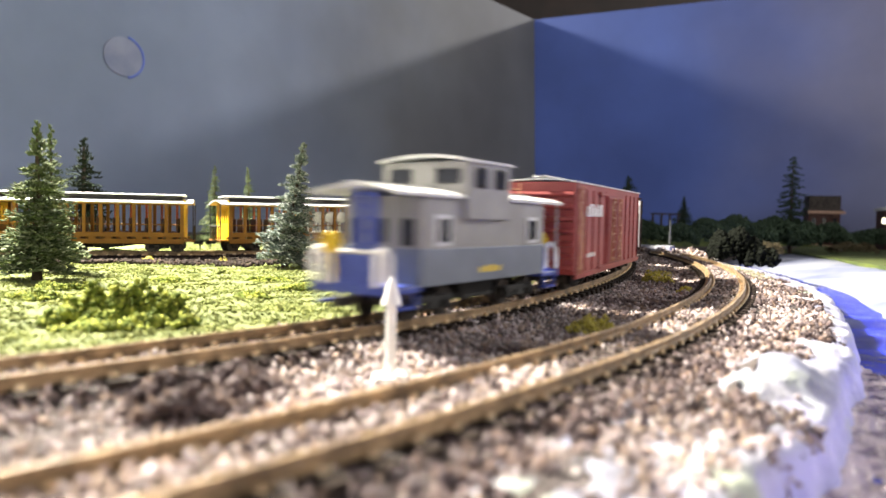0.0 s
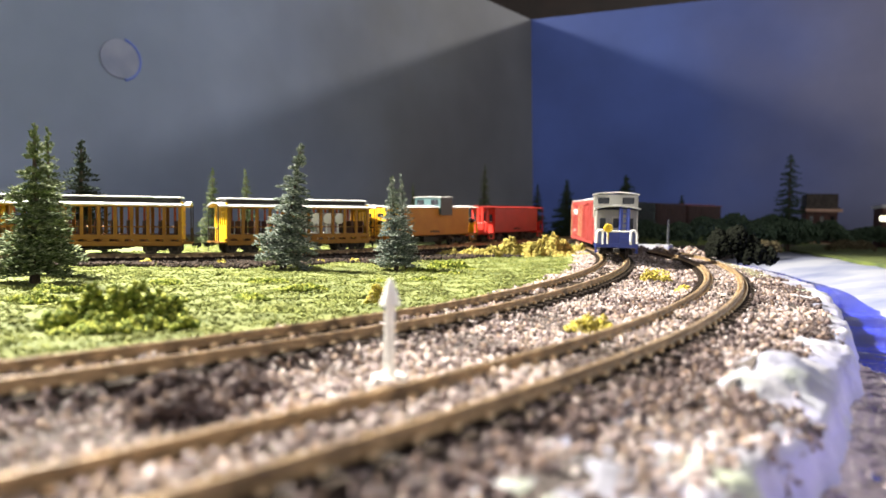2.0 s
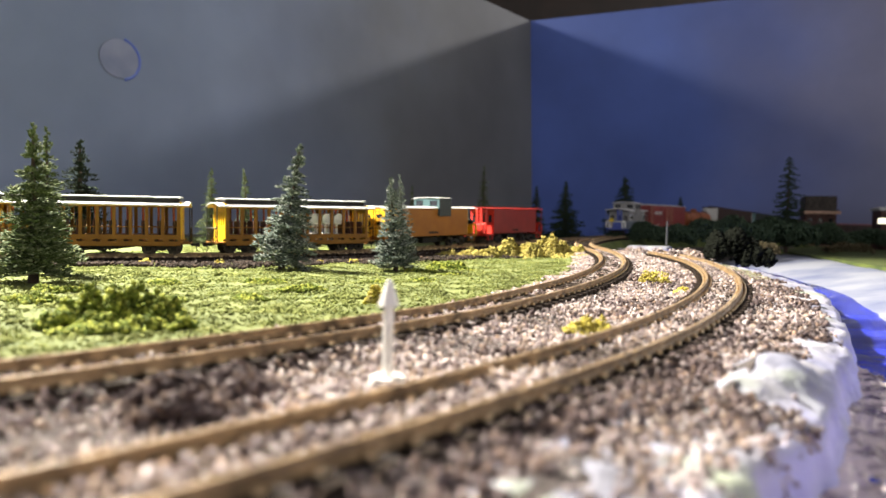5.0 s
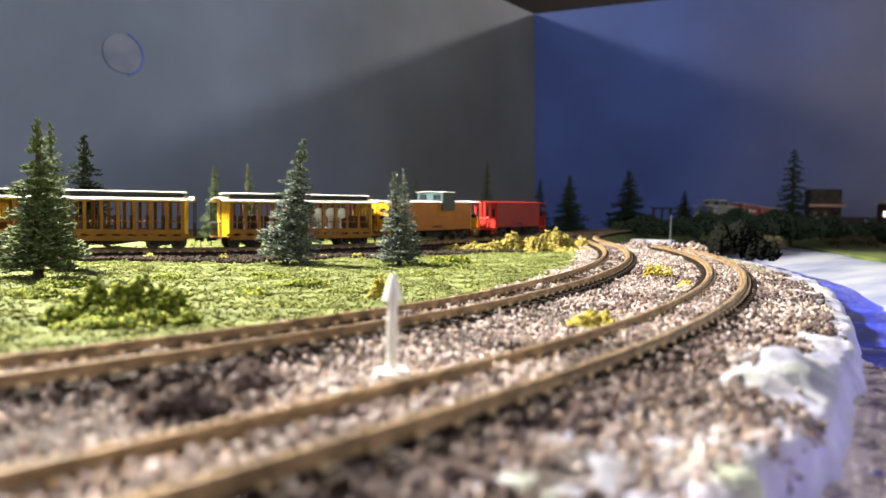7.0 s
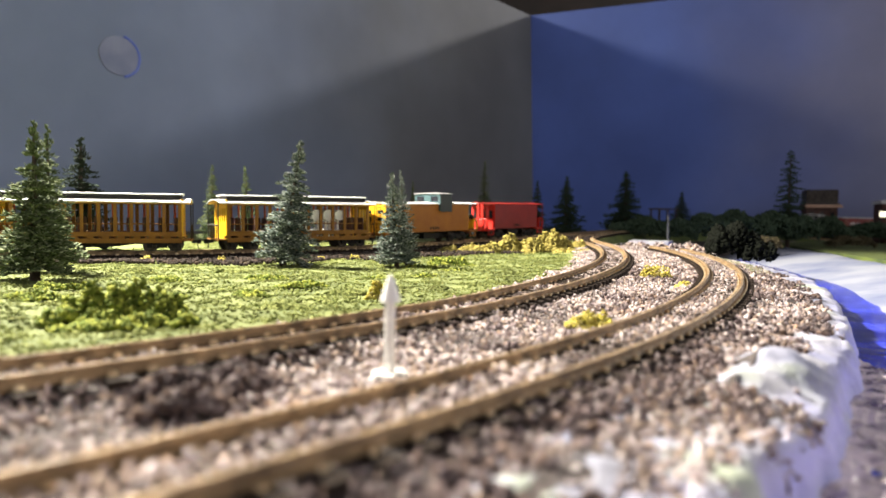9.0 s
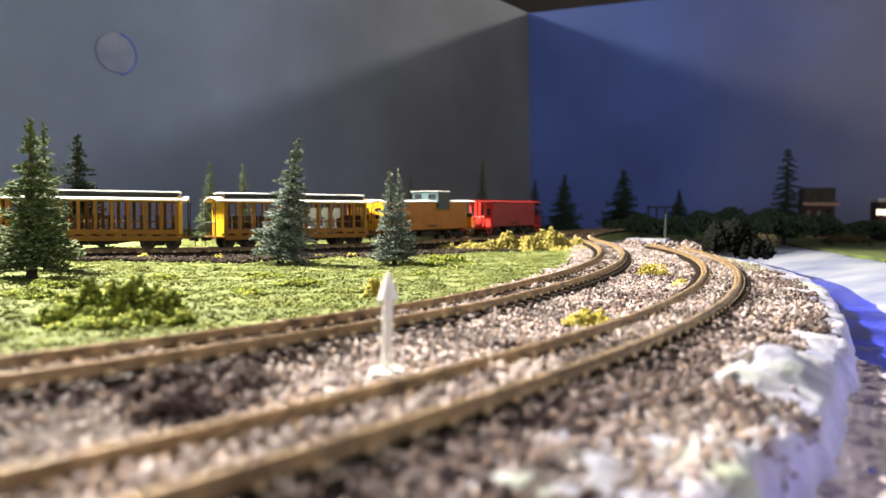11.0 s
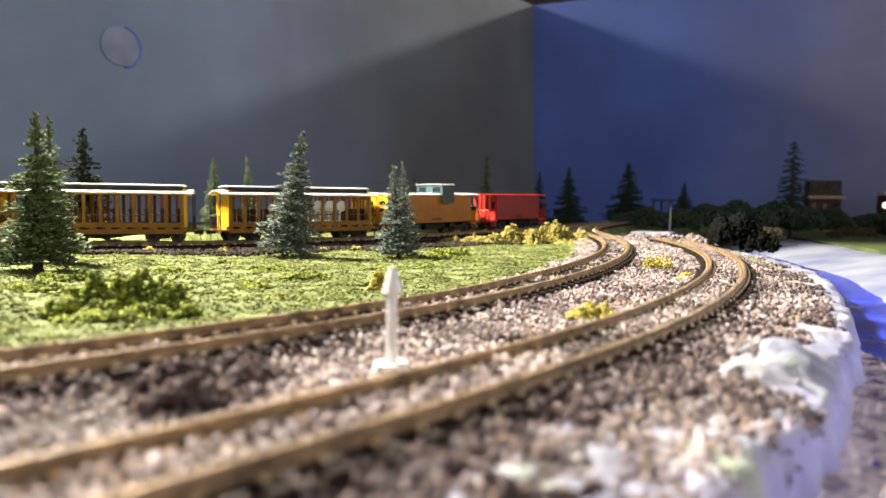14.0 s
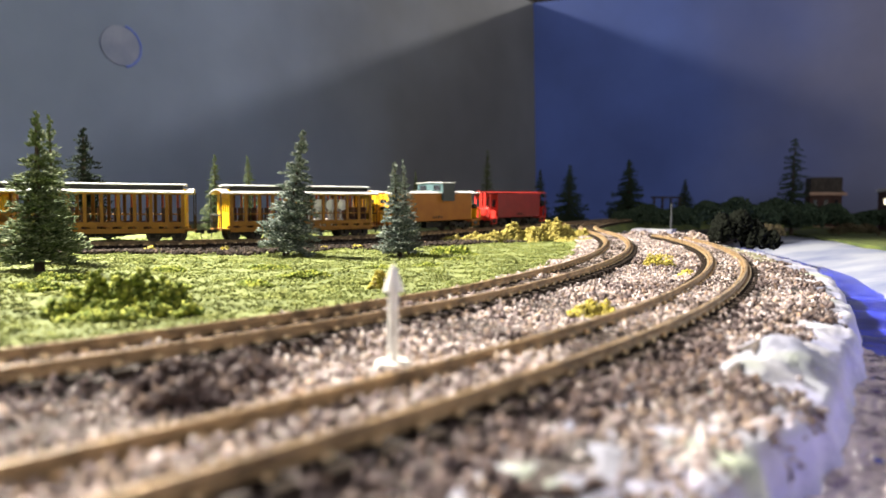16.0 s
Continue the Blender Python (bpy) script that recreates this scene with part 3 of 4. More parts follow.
for i, (x, y, rx, h, lab) in enumerate([(29, 129, 4.8, 3.4, "small bright yellow foam tuft in the gravel"), (74, 230, 7.0, 7.5, "ochre foam tuft between the tracks"), (84, 256, 5, 5, "ochre foam tuft between the tracks"), (75, 206, 3.5, 2.6, "yellow foam tuft between the tracks"), (104, 322, 6, 3.5, "yellow foam tuft between the tracks"), (-15, 167, 3.5, 5.5, "yellow tuft at the edge of the turf")]):
    clump("yellow_tuft", x, y, -3.4, rx, rx * 0.8, h, 380, 0.5, M_TUFT, 20 + i, lab, "tuft", "yellow tufts")
for i, (x, y, rx, h) in enumerate([(-72, 238, 7, 1.6), (-40, 196, 8, 1.8), (-70, 165, 9, 1.5), (22, 300, 6, 2.0), (-20, 220, 8, 1.5), (-100, 180, 8, 2.0), (-35, 150, 7, 1.4), (5, 255, 9, 2.2), (-95, 158, 7, 2.0), (-112, 150, 6, 1.6), (-48, 172, 5, 1.6), (-84, 205, 6, 1.8), (-25, 182, 6, 1.5), (-55, 215, 7, 2.0), (-5, 232, 6, 1.8), (-104, 228, 8, 2.2), (-8, 262, 9, 3.4), (12, 282, 6, 2.0)]):
    clump("turf_clump", x, y, -3.6, rx, rx * 0.6, h, 420, 0.5, M_BUSH if i % 3 else M_TURF, 90 + i, "low darker green clump in the turf", "turf clump", "turf clumps")
for i, (x, y) in enumerate([(-92, 284), (-52, 296), (-38, 303), (-14, 330), (-120, 276)]):
    clump("yellow_tuft", x, y, -3.6, 3.2, 2.6, 3.6, 150, 0.55, M_TUFT, 110 + i, "small yellow tuft at the foot of the siding", "tuft", "yellow tufts")
for i, (x, y, rx, ry, h) in enumerate([(22, 368, 15, 8, 9), (44, 378, 16, 9, 13), (64, 390, 16, 10, 16), (80, 404, 10, 8, 10), (6, 362, 12, 6, 6), (72, 372, 12, 6, 5)]):
    clump("ochre_bush", x, y, -3.2, rx, ry, h, 1500, 0.9, M_OCHRE, 30 + i, "ochre yellow foam bush beside the curve", "bush", "ochre bushes")

clump("dark_bush", 4, 283, -3.7, 11, 5, 5, 900, 0.6, M_BUSH, 140, "low dark green clump at the foot of a spruce")


def spruce(x, y, z, h, w, needles, seed, label, lean=0.0, n=1500, slim=1.0):
    """A model spruce: a thin trunk and tiers of arms thick with short sprays; slim below 1 is columnar."""
    root = thing("spruce_tree", x, y, z, 0, label, "tree", "model spruces")
    root.matrix_world = pose(x * MM, y * MM, z * MM, 0, lean, 0)
    part("trunk", rod(B(), (0, 0, -1.0), (0, 0, h * 0.93), w * 0.055, w * 0.012, 7), M_TRUNK, root)
    g = np.random.default_rng(seed)
    tiers = 19
    vs, fs = [], []
    for tier in range(tiers):
        u = tier / tiers
        fat = g.uniform(0.78, 1.12)
        arms = max(4, int(13 - 7 * u))
        turn0 = g.uniform(0, 6.3)
        for k in range(arms):
            a = turn0 + 2 * math.pi * (k + g.uniform(-0.3, 0.3)) / arms
            reach = (w * 0.5 * (1 - u) ** slim * min(1.0, 0.72 + u * 3) + 0.25) * fat * g.uniform(0.7, 1.15)
            if g.uniform() < 0.08:
                reach *= 0.5
            zc = h * (0.115 + 0.895 * u + 0.5 * g.uniform(-1, 1) / tiers)
            dx, dy = math.cos(a), math.sin(a)
            sag = -0.28 * g.uniform(0.5, 1.4)
            twigs = max(6, int(n / 42 * (0.3 + reach / (w * 0.5))))
            for _ in range(twigs):
                q = g.uniform(0.0, 1.0) * reach
                b = a + g.normal() * 0.75
                ln = (0.06 * w + 0.42) * g.uniform(0.55, 1.25) * (1.08 - 0.5 * u)
                fan = g.normal() * 0.16 * q
                p0 = Vector((dx * q - dy * fan, dy * q + dx * fan, zc + sag * q + 0.07 * q * q / max(reach, 1.0) + g.normal() * 0.25))
                d = Vector((math.cos(b), math.sin(b), g.uniform(-0.35, 0.65) + 2.2 * u ** 4)).normalized()
                p1 = p0 + d * ln
                side = Vector((-d.y, d.x, 0)).normalized() * ln * 0.21
                up = Vector((0, 0, ln * 0.13))
                mid = p0.lerp(p1, 0.5)
                i0 = len(vs)
                vs += [p0, mid + side, p1, mid - side, mid + up, mid - up]
                fs += [(i0, i0 + 1, i0 + 4), (i0 + 1, i0 + 2, i0 + 4), (i0 + 2, i0 + 3, i0 + 4), (i0 + 3, i0, i0 + 4), (i0, i0 + 5, i0 + 1), (i0 + 1, i0 + 5, i0 + 2), (i0 + 2, i0 + 5, i0 + 3), (i0 + 3, i0 + 5, i0)]
    raw("crown", vs, fs, needles, root)
    return root


spruce(-119, 199, -3.5, 46.5, 27, M_NEEDLE2, 41, "tall dark green model spruce standing on the turf", 0, 2800, 1.15)
spruce(-130, 226, -3.0, 49, 19, M_NEEDLE2, 42, "narrow green model spruce behind a taller one", -1, 1800, 1.1)
spruce(-61, 261, -3.5, 50.5, 26, M_NEEDLE, 43, "frosted blue-green model spruce on the turf", 8.0, 3000)
spruce(-17, 265, -3.5, 38, 20, M_NEEDLE, 44, "blue-green model spruce leaning over the turf", -4, 2200)
spruce(-14, 275, -3.5, 39.5, 14, M_NEEDLE, 45, "slim blue-green model spruce close behind another", -4, 1200)
BACK = [(-177.5, 335, 53, 40), (-145, 430, 48, 20), (-121, 430, 48, 18), (-22, 520, 45, 14), (35, 560, 65, 22), (90, 640, 54, 26), (117.5, 640, 58, 42), (206, 760, 72, 62), (318, 900, 57, 44), (307, 600, 82, 34)]
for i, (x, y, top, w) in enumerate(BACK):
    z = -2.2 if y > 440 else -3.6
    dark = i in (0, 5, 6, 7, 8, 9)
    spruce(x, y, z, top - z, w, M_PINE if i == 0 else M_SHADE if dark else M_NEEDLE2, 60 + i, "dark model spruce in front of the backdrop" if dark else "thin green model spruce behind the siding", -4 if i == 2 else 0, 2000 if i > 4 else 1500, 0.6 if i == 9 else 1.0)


# ---- marker post
post = thing("marker_post", -6.3, 86, -3.2, 0, "small white plastic marker post with a pointed cap and round base", "post")
part("shaft", rod(B(), (0, 0, 0), (0, 0, 10.3), 0.72, 0.66, 14), M_WHITE, post)
part("cap", rod(rod(B(), (0, 0, 9.6), (0, 0, 12.4), 1.35, 0.5, 14), (0, 0, 12.4), (0, 0, 13.0), 0.5, 0.2, 14), M_WHITE, post)
part("base", rod(B(), (0, 0, -0.3), (0, 0, 0.6), 2.4, 2.2, 18), M_WHITE, post)


# ---- rolling stock; a car's +y end leads, z = 0 is the top of the rail
M_BLACK = mat("underframe_black", (0.006, 0.0055, 0.005), (0.018, 0.016, 0.014), 500, 0.8, 0, 0.2)
M_WHEEL = mat("wheel_metal", (0.03, 0.026, 0.023), (0.09, 0.075, 0.065), 600, 0.5, 0.6)
M_RED = mat("boxcar_red", (0.235, 0.036, 0.034), (0.32, 0.056, 0.05), 90, 0.45, 0, 0.2, detail=7.0)
M_GREY = mat("caboose_grey", (0.225, 0.218, 0.205), (0.285, 0.277, 0.26), 140, 0.5, 0, 0.15)
M_SLATE = mat("caboose_slate_blue", (0.125, 0.145, 0.185), (0.165, 0.188, 0.23), 140, 0.5, 0, 0.15)
M_BLUE = mat("caboose_blue", (0.03, 0.05, 0.26), (0.045, 0.075, 0.34), 160, 0.42, 0, 0.1)
M_YELLOW = mat("wheel_yellow", (0.72, 0.50, 0.02), (0.82, 0.60, 0.04), 200, 0.45)
# one yellow twice: sides with shade painted in, ends with lamplight painted in
M_COACHSHADE = mat("coach_shaded_yellow", (0.19, 0.078, 0.003), (0.24, 0.103, 0.004), 120, 0.7, 0, 0.12)
M_COACHLIT = mat("coach_lit_yellow", (0.68, 0.395, 0.010), (0.75, 0.45, 0.015), 120, 0.42, 0, 0.1)
M_ORANGE = mat("caboose_orange", (0.255, 0.084, 0.00242), (0.302, 0.108, 0.00376), 120, 0.7, 0, 0.12)
M_SCARLET = mat("caboose_red", (0.194, 0.00504, 0.00288), (0.238, 0.00864, 0.00432), 120, 0.5, 0, 0.12)
# lighter copy of the caboose red that paints lamplight onto its ends
M_REDLIT = mat("caboose_lit_red", (0.44, 0.012, 0.006), (0.52, 0.02, 0.01), 120, 0.5, 0, 0.12)
M_ROOFW = mat("roof_white", (0.50, 0.50, 0.50), (0.60, 0.60, 0.60), 150, 0.5, 0, 0.1)
M_ROOFG = mat("roof_grey", (0.46, 0.46, 0.45), (0.68, 0.68, 0.66), 120, 0.5, 0, 0.15)
M_TEAL = mat("cupola_teal", (0.0347, 0.0784, 0.0875), (0.049, 0.0973, 0.106), 150, 0.5, 0, 0.1)
# darker copy of the teal, with the cupola side's shade painted in
M_TEALSHADE = mat("cupola_shaded_teal", (0.0105, 0.0192, 0.021), (0.014, 0.0245, 0.0262), 150, 0.5)
M_GLASS = mat("dark_window", (0.010, 0.011, 0.014), (0.02, 0.022, 0.028), 90, 0.12)
M_POLE = mat("pole_red", (0.50, 0.085, 0.02), (0.60, 0.13, 0.03), 200, 0.4)
M_SEAT = mat("seat_brown", (0.06, 0.019, 0.012), (0.10, 0.03, 0.018), 200, 0.6)
M_BROWN = mat("boxcar_brown", (0.028, 0.011, 0.009), (0.045, 0.017, 0.0135), 130, 0.6, 0, 0.15)
M_RUNG = mat("worn_rung", (0.34, 0.12, 0.08), (0.62, 0.40, 0.22), 500, 0.4, 0.3)
M_GREENCAR = mat("hopper_green", (0.008, 0.013, 0.013), (0.018, 0.027, 0.025), 130, 0.6, 0, 0.15)
M_PALETEAL = mat("hopper_end_teal", (0.16, 0.30, 0.30), (0.24, 0.40, 0.40), 130, 0.55, 0, 0.15)
M_TANGER = mat("boxcar_orange", (0.275, 0.0714, 0.0175), (0.32, 0.0924, 0.0245), 130, 0.55, 0, 0.15)


def bogie(car, y):
    """A two-axle truck: side frames with journal boxes, bolster, and its wheels as pieces of their own."""
    bm = B()
    for sx in (-1, 1):
        x = sx * 6.4
        box(bm, x - 0.5, x + 0.5, y - 6.6, y + 6.6, 2.9, 3.9, 0.15)
        box(bm, x - 0.5, x + 0.5, y - 2.0, y + 2.0, 1.6, 3.0, 0.15)
        for oy in (-5, 5):
            box(bm, x - 0.75, x + 0.75, y + oy - 1.1, y + oy + 1.1, 1.5, 3.6, 0.2)
    box(bm, -6.4, 6.4, y - 1.3, y + 1.3, 2.6, 4.4)
    body = part("bogie", bm, M_BLACK, car)
    for oy in (-5, 5):
        bm = B()
        rod(bm, (-5.6, y + oy, 2.6), (5.6, y + oy, 2.6), 0.45, n=6)
        for sx in (-1, 1):
            rod(bm, (sx * 4.4, y + oy, 2.6), (sx * 5.5, y + oy, 2.6), 2.55, n=18)
            rod(bm, (sx * 4.1, y + oy, 2.6), (sx * 4.4, y + oy, 2.6), 3.0, n=18)
        part("wheelset", bm, M_WHEEL, body)
    return body


def coupler(car, y, way):
    bm = B()
    box(bm, -0.8, 0.8, min(y, y + way * 3.4), max(y, y + way * 3.4), 3.3, 4.5, 0.15)
    box(bm, -1.3, 1.3, y + way * 3.0 - 0.8, y + way * 3.0 + 0.8, 3.0, 4.8, 0.3)
    rod(bm, (0.9, y + way * 2.4, 3.1), (1.1, y + way * 2.6, 0.9), 0.22, n=6)
    return part("coupler", bm, M_BLACK, car)


def ladder(car, x, y, z0, z1, along, material, rungs=6, width=3.2, label=""):
    """A ladder; along is 'x' for one on an end, 'y' for one on a side."""
    bm = B()
    ends = ((x - width / 2, y), (x + width / 2, y)) if along == "x" else ((x, y - width / 2), (x, y + width / 2))
    for a, b in ends:
        rod(bm, (a, b, z0), (a, b, z1), 0.22, n=6)
    for i in range(rungs):
        z = z0 + (z1 - z0) * (i + 0.5) / rungs
        rod(bm, (*ends[0], z), (*ends[1], z), 0.18, n=6)
    return part("ladder", bm, material, car, label)


def loft(sections, closed=True):
    """A skin through equal rings of points."""
    bm = B()
    rings = [[bm.verts.new(p) for p in s] for s in sections]
    k = len(rings[0])
    for a, b in zip(rings, rings[1:]):
        for j in range(k):
            bm.faces.new((a[j], a[(j + 1) % k], b[(j + 1) % k], b[j]))
    bm.faces.new(rings[0][::-1])
    bm.faces.new(rings[-1])
    bmesh.ops.recalc_face_normals(bm, faces=bm.faces)
    return bm


def arched(w, y0, y1, z0, rise_mm, thick, n=8):
    """A shallow arched roof sheet, w to each side."""
    top = [(-w + 2 * w * i / n, rise_mm * (1 - (2 * i / n - 1) ** 2)) for i in range(n + 1)]
    shape = [(x, z0 + z + thick) for x, z in top] + [(x, z0 + z) for x, z in reversed(top)]
    return loft([[(x, y, z) for x, z in shape] for y in (y0, y1)])


def bars(car, x, y, z, w, h, material, n, side, label="white lettering worn to bars"):
    """Lettering as plain bars on a car's side at x."""
    bm = B()
    step = w / n
    for i in range(n):
        box(bm, x - 0.06, x + 0.06, y + i * step, y + (i + 0.62) * step, z, z + h * (1.0 if i % 3 else 0.8))
    return part("lettering", bm, material, car, label)


def boxcar(label, length, paint, roof_paint, ribbed=True, letters=True, ends=None):
    car = thing("boxcar", 0, 0, 0, 0, label, "boxcar", "goods cars of the train")
    h, w = length / 2, 9.2
    bm = box(B(), -w, w, -h, h, 4.4, 27.0, 0.25)
    part("body", bm, paint, car)
    part("roof", arched(w + 0.35, -h - 0.3, h + 0.3, 26.7, 0.7, 0.4), roof_paint, car, "pale weathered roof")
    bm = B()
    box(bm, -1.6, 1.6, -h - 0.8, h + 0.8, 28.1, 28.5)
    for i in range(9):
        y = -h + 2 + (length - 4) * i / 8
        box(bm, -1.2, 1.2, y - 0.3, y + 0.3, 27.3, 28.0)
    part("running_board", bm, roof_paint, car)
    for e in (-1, 1):
        for i in range(7):
            z = 5.9 + i * 3.0
            bm = rod(B(), (-w + 0.6, e * h, z), (w - 0.6, e * h, z), 0.75, n=8)
            part("end_rib", bm, ends or paint, car)
        ladder(car, e * 6.4, e * (h + 0.9), 4.6, 26.4, "x", M_RUNG if letters else paint, 8, label="end ladder with pale worn rungs" if letters else "")
        if ends:
            part("end_panel", box(B(), -w, w, e * h - 0.3, e * h + 0.3, 4.6, 25.9), ends, car, "paler end")
        coupler(car, e * h, e)
        bogie(car, e * (h - 12))
    for sx in (-1, 1):
        bm = B()
        x = sx * (w + 0.35)
        box(bm, x - 0.35, x + 0.35, -9.5, 9.5, 5.2, 24.4, 0.15)
        door = part("door", bm, paint, car)
        for i in range(6):
            y = -8.2 + 3.3 * i
            part("door_rib", box(B(), x + sx * 0.25 - 0.3, x + sx * 0.25 + 0.3, y - 0.35, y + 0.35, 5.8, 23.8), paint, door)
        bm = rod(B(), (x + sx * 0.8, -3.0, 7.0), (x + sx * 0.8, -3.0, 22.5), 0.28, n=6)
        part("door_latch", bm, paint, door)
        part("door_rail", box(box(B(), x - 0.5, x + 0.5, -20, 11, 24.4, 25.2), x - 0.5, x + 0.5, -20, 11, 4.4, 5.1), paint, car)
        part("sill", box(B(), x - 0.45, x + 0.1, -h, h, 3.4, 4.6), paint, car)
        for i in range(12):
            y = -h + 2.5 + (length - 5) * i / 11
            if ribbed and abs(y) > 10:
                part("side_post", box(B(), x - 0.45, x, y - 0.25, y + 0.25, 4.8, 25.4), paint, car)
        ladder(car, sx * (w + 0.8), -sx * (h - 2.6) if sx > 0 else h - 2.6, 4.6, 26.0, "y", M_RUNG if letters else paint, 8, label="side ladder with pale worn rungs" if letters else "")
        if letters:
            ladder(car, sx * (w + 1.3), -4.6, 5.6, 24.0, "y", M_RUNG, 8, 3.4, "door ladder with worn brassy rungs")
            ladder(car, sx * (w + 1.3), 4.6, 5.6, 24.0, "y", M_RUNG, 8, 3.4, "door ladder with worn brassy rungs")
            bars(car, sx * (w + 0.55), -h + 9 if sx > 0 else h - 27, 18.6, 18, 3.2, M_WHITE, 6, sx)
            bars(car, sx * (w + 0.55), -h + 10 if sx > 0 else h - 20, 8.2, 9, 1.2, M_WHITE, 5, sx)
    bm = B()
    box(bm, -2, 2, -h + 2, h - 2, 2.8, 4.4)
    rod(bm, (4, -6, 3.0), (4, 6, 3.0), 1.3)
    part("underframe", bm, M_BLACK, car)
    return car


def tank_car(label, length, paint):
    """A tank car: a domed barrel on a black frame."""
    car = thing("tank_car", 0, 0, 0, 0, label, "tank car", "goods cars of the train")
    h = length / 2
    rings = []
    for y, r in ((-h + 0.6, 2.0), (-h + 1.0, 5.0), (-h + 2.2, 7.2), (-h + 3.6, 8.0), (h - 3.6, 8.0), (h - 2.2, 7.2), (h - 1.0, 5.0), (h - 0.6, 2.0)):
        rings.append([(r * math.cos(2 * math.pi * k / 20), y, 14.8 + r * math.sin(2 * math.pi * k / 20)) for k in range(20)])
    part("barrel", loft(rings), paint, car)
    part("dome", rod(rod(B(), (0, 0, 21), (0, 0, 24.6), 3.4, 3.2, 14), (0, 0, 24.6), (0, 0, 25.4), 3.2, 1.6, 14), paint, car)
    for y in (-h + 9, -4, 4, h - 9):
        bm = B()
        for k in range(20):
            a0, a1 = 2 * math.pi * k / 20, 2 * math.pi * (k + 1) / 20
            rod(bm, (8.1 * math.cos(a0), y, 14.8 + 8.1 * math.sin(a0)), (8.1 * math.cos(a1), y, 14.8 + 8.1 * math.sin(a1)), 0.3, n=5)
        part("strap", bm, M_BLACK, car)
    part("frame", box(box(B(), -2.5, 2.5, -h, h, 3.2, 6.8, 0.2), -8.6, 8.6, -h, -h + 1.2, 4.0, 5.6, 0.15), M_BLACK, car)
    for e in (-1, 1):
        part("walkway", box(B(), e * 7.6 - 1.0, e * 7.6 + 1.0, -h, h, 5.4, 6.0, 0.1), M_BLACK, car)
        part("handrail", rod(B(), (e * 8.6, -h + 3, 12.0), (e * 8.6, h - 3, 12.0), 0.22, n=6), M_BLACK, car)
        ladder(car, e * 8.7, 0, 6.0, 20.0, "y", M_BLACK, 5)
        coupler(car, e * h, e)
        bogie(car, e * (h - 10))
    return car


def hook(bm, pts, r=0.5):
    for p, q in zip(pts, pts[1:]):
        rod(bm, p, q, r, n=8)
    for p in pts[1:-1]:
        bmesh.ops.create_icosphere(bm, subdivisions=1, radius=r, matrix=Matrix.Translation(p))
    return bm


def caboose_car(label, paint, lower, roof_paint, end_paint, rail_paint, grab_paint, cupola, cup_paint, wheel_paint, half=25.0, group="parked cars", plain=False):
    """A caboose with end platforms; cupola: its middle along the car, half length, half width and top, or None."""
    car = thing("caboose", 0, 0, 0, 0, label, "caboose", group)
    w = 8.8
    part("body", box(B(), -w, w, -half, half, 6.2, 21.2, 0.25), paint, car)
    if lower:
        part("lower_band", box(B(), -w - 0.15, w + 0.15, -half - 0.15, half + 0.15, 6.0, 12.4, 0.12), lower, car, "slate blue lower band")
    part("roof", arched(w + 0.7, -half - 8.2, half + 8.2, 21.2, 0.7 if plain else 1.3, 0.35 if plain else 0.6), roof_paint, car)
    bm = B()
    top = 22.2 if plain else 23.0
    box(bm, -1.5, 1.5, -half - 8.0, half + 8.0, top, top + 0.4)
    part("running_board", bm, roof_paint, car)
    for e in (-1, 1):
        y = e * half
        yo = e * (half + 7.6)
        part("platform", box(B(), -w, w, min(y, yo), max(y, yo), 5.2, 6.2, 0.15), end_paint, car)
        part("end_sill", box(B(), -w - 0.1, w + 0.1, yo - 0.5, yo + 0.5, 4.9, 6.6, 0.15), end_paint, car)
        bm = B()
        for sx in (-1, 1):
            box(bm, sx * 8.3 - 0.7, sx * 8.3 + 0.7, min(y, yo) + 1.2, max(y, yo) - 1.2, 2.6, 3.1)
            for yy in (min(y, yo) + 1.4, max(y, yo) - 1.4):
                box(bm, sx * 8.6 - 0.3, sx * 8.6 + 0.3, yy - 0.25, yy + 0.25, 2.6, 5.0)
        part("steps", bm, end_paint, car)
        part("end_panel", box(B(), -5.6, 5.6, yo - 0.25, yo + 0.25, 6.2, 11.4, 0.1), rail_paint, car)
        bm = B()
        rod(bm, (-6.4, yo + e * 0.2, 11.9), (6.4, yo + e * 0.2, 11.9), 0.36, n=8)
        for sx in (-1, 1):
            hook(bm, [(sx * 5.8, yo + e * 0.3, 6.3), (sx * 5.8, yo + e * 0.3, 11.5), (sx * 6.3, yo + e * 0.3, 12.3), (sx * 7.4, yo + e * 0.3, 12.2), (sx * 8.2, yo + e * 0.3, 11.2), (sx * 8.4, yo + e * 0.3, 6.8)], 0.55)
        rod(bm, (-3.9 * e * -1, yo + e * 0.4, 6.4), (-3.9 * e * -1, yo + e * 0.4, 11.9), 0.42)
        part("handrail", bm, grab_paint, car, "handrails on the end platform")
        lad = ladder(car, -e * 3.0, yo + e * 0.2, 6.2, 22.4, "x", end_paint, 8, 3.4, "roof ladder on the end platform")
        for sx in (-1.5, 1.5):
            part("stile", box(B(), -e * 3.0 + sx - 0.8, -e * 3.0 + sx + 0.8, yo - 0.3, yo + 0.5, 6.2, 21.6, 0.1), end_paint, lad)
        bm = B()
        for k in range(16):
            a0, a1 = 2 * math.pi * k / 16, 2 * math.pi * (k + 1) / 16
            rod(bm, (e * 3.6 + 1.45 * math.cos(a0), yo + e * 1.1, 13.2 + 1.45 * math.sin(a0)), (e * 3.6 + 1.45 * math.cos(a1), yo + e * 1.1, 13.2 + 1.45 * math.sin(a1)), 0.5, n=6)
        for k in range(3):
            a0 = math.pi * k / 3
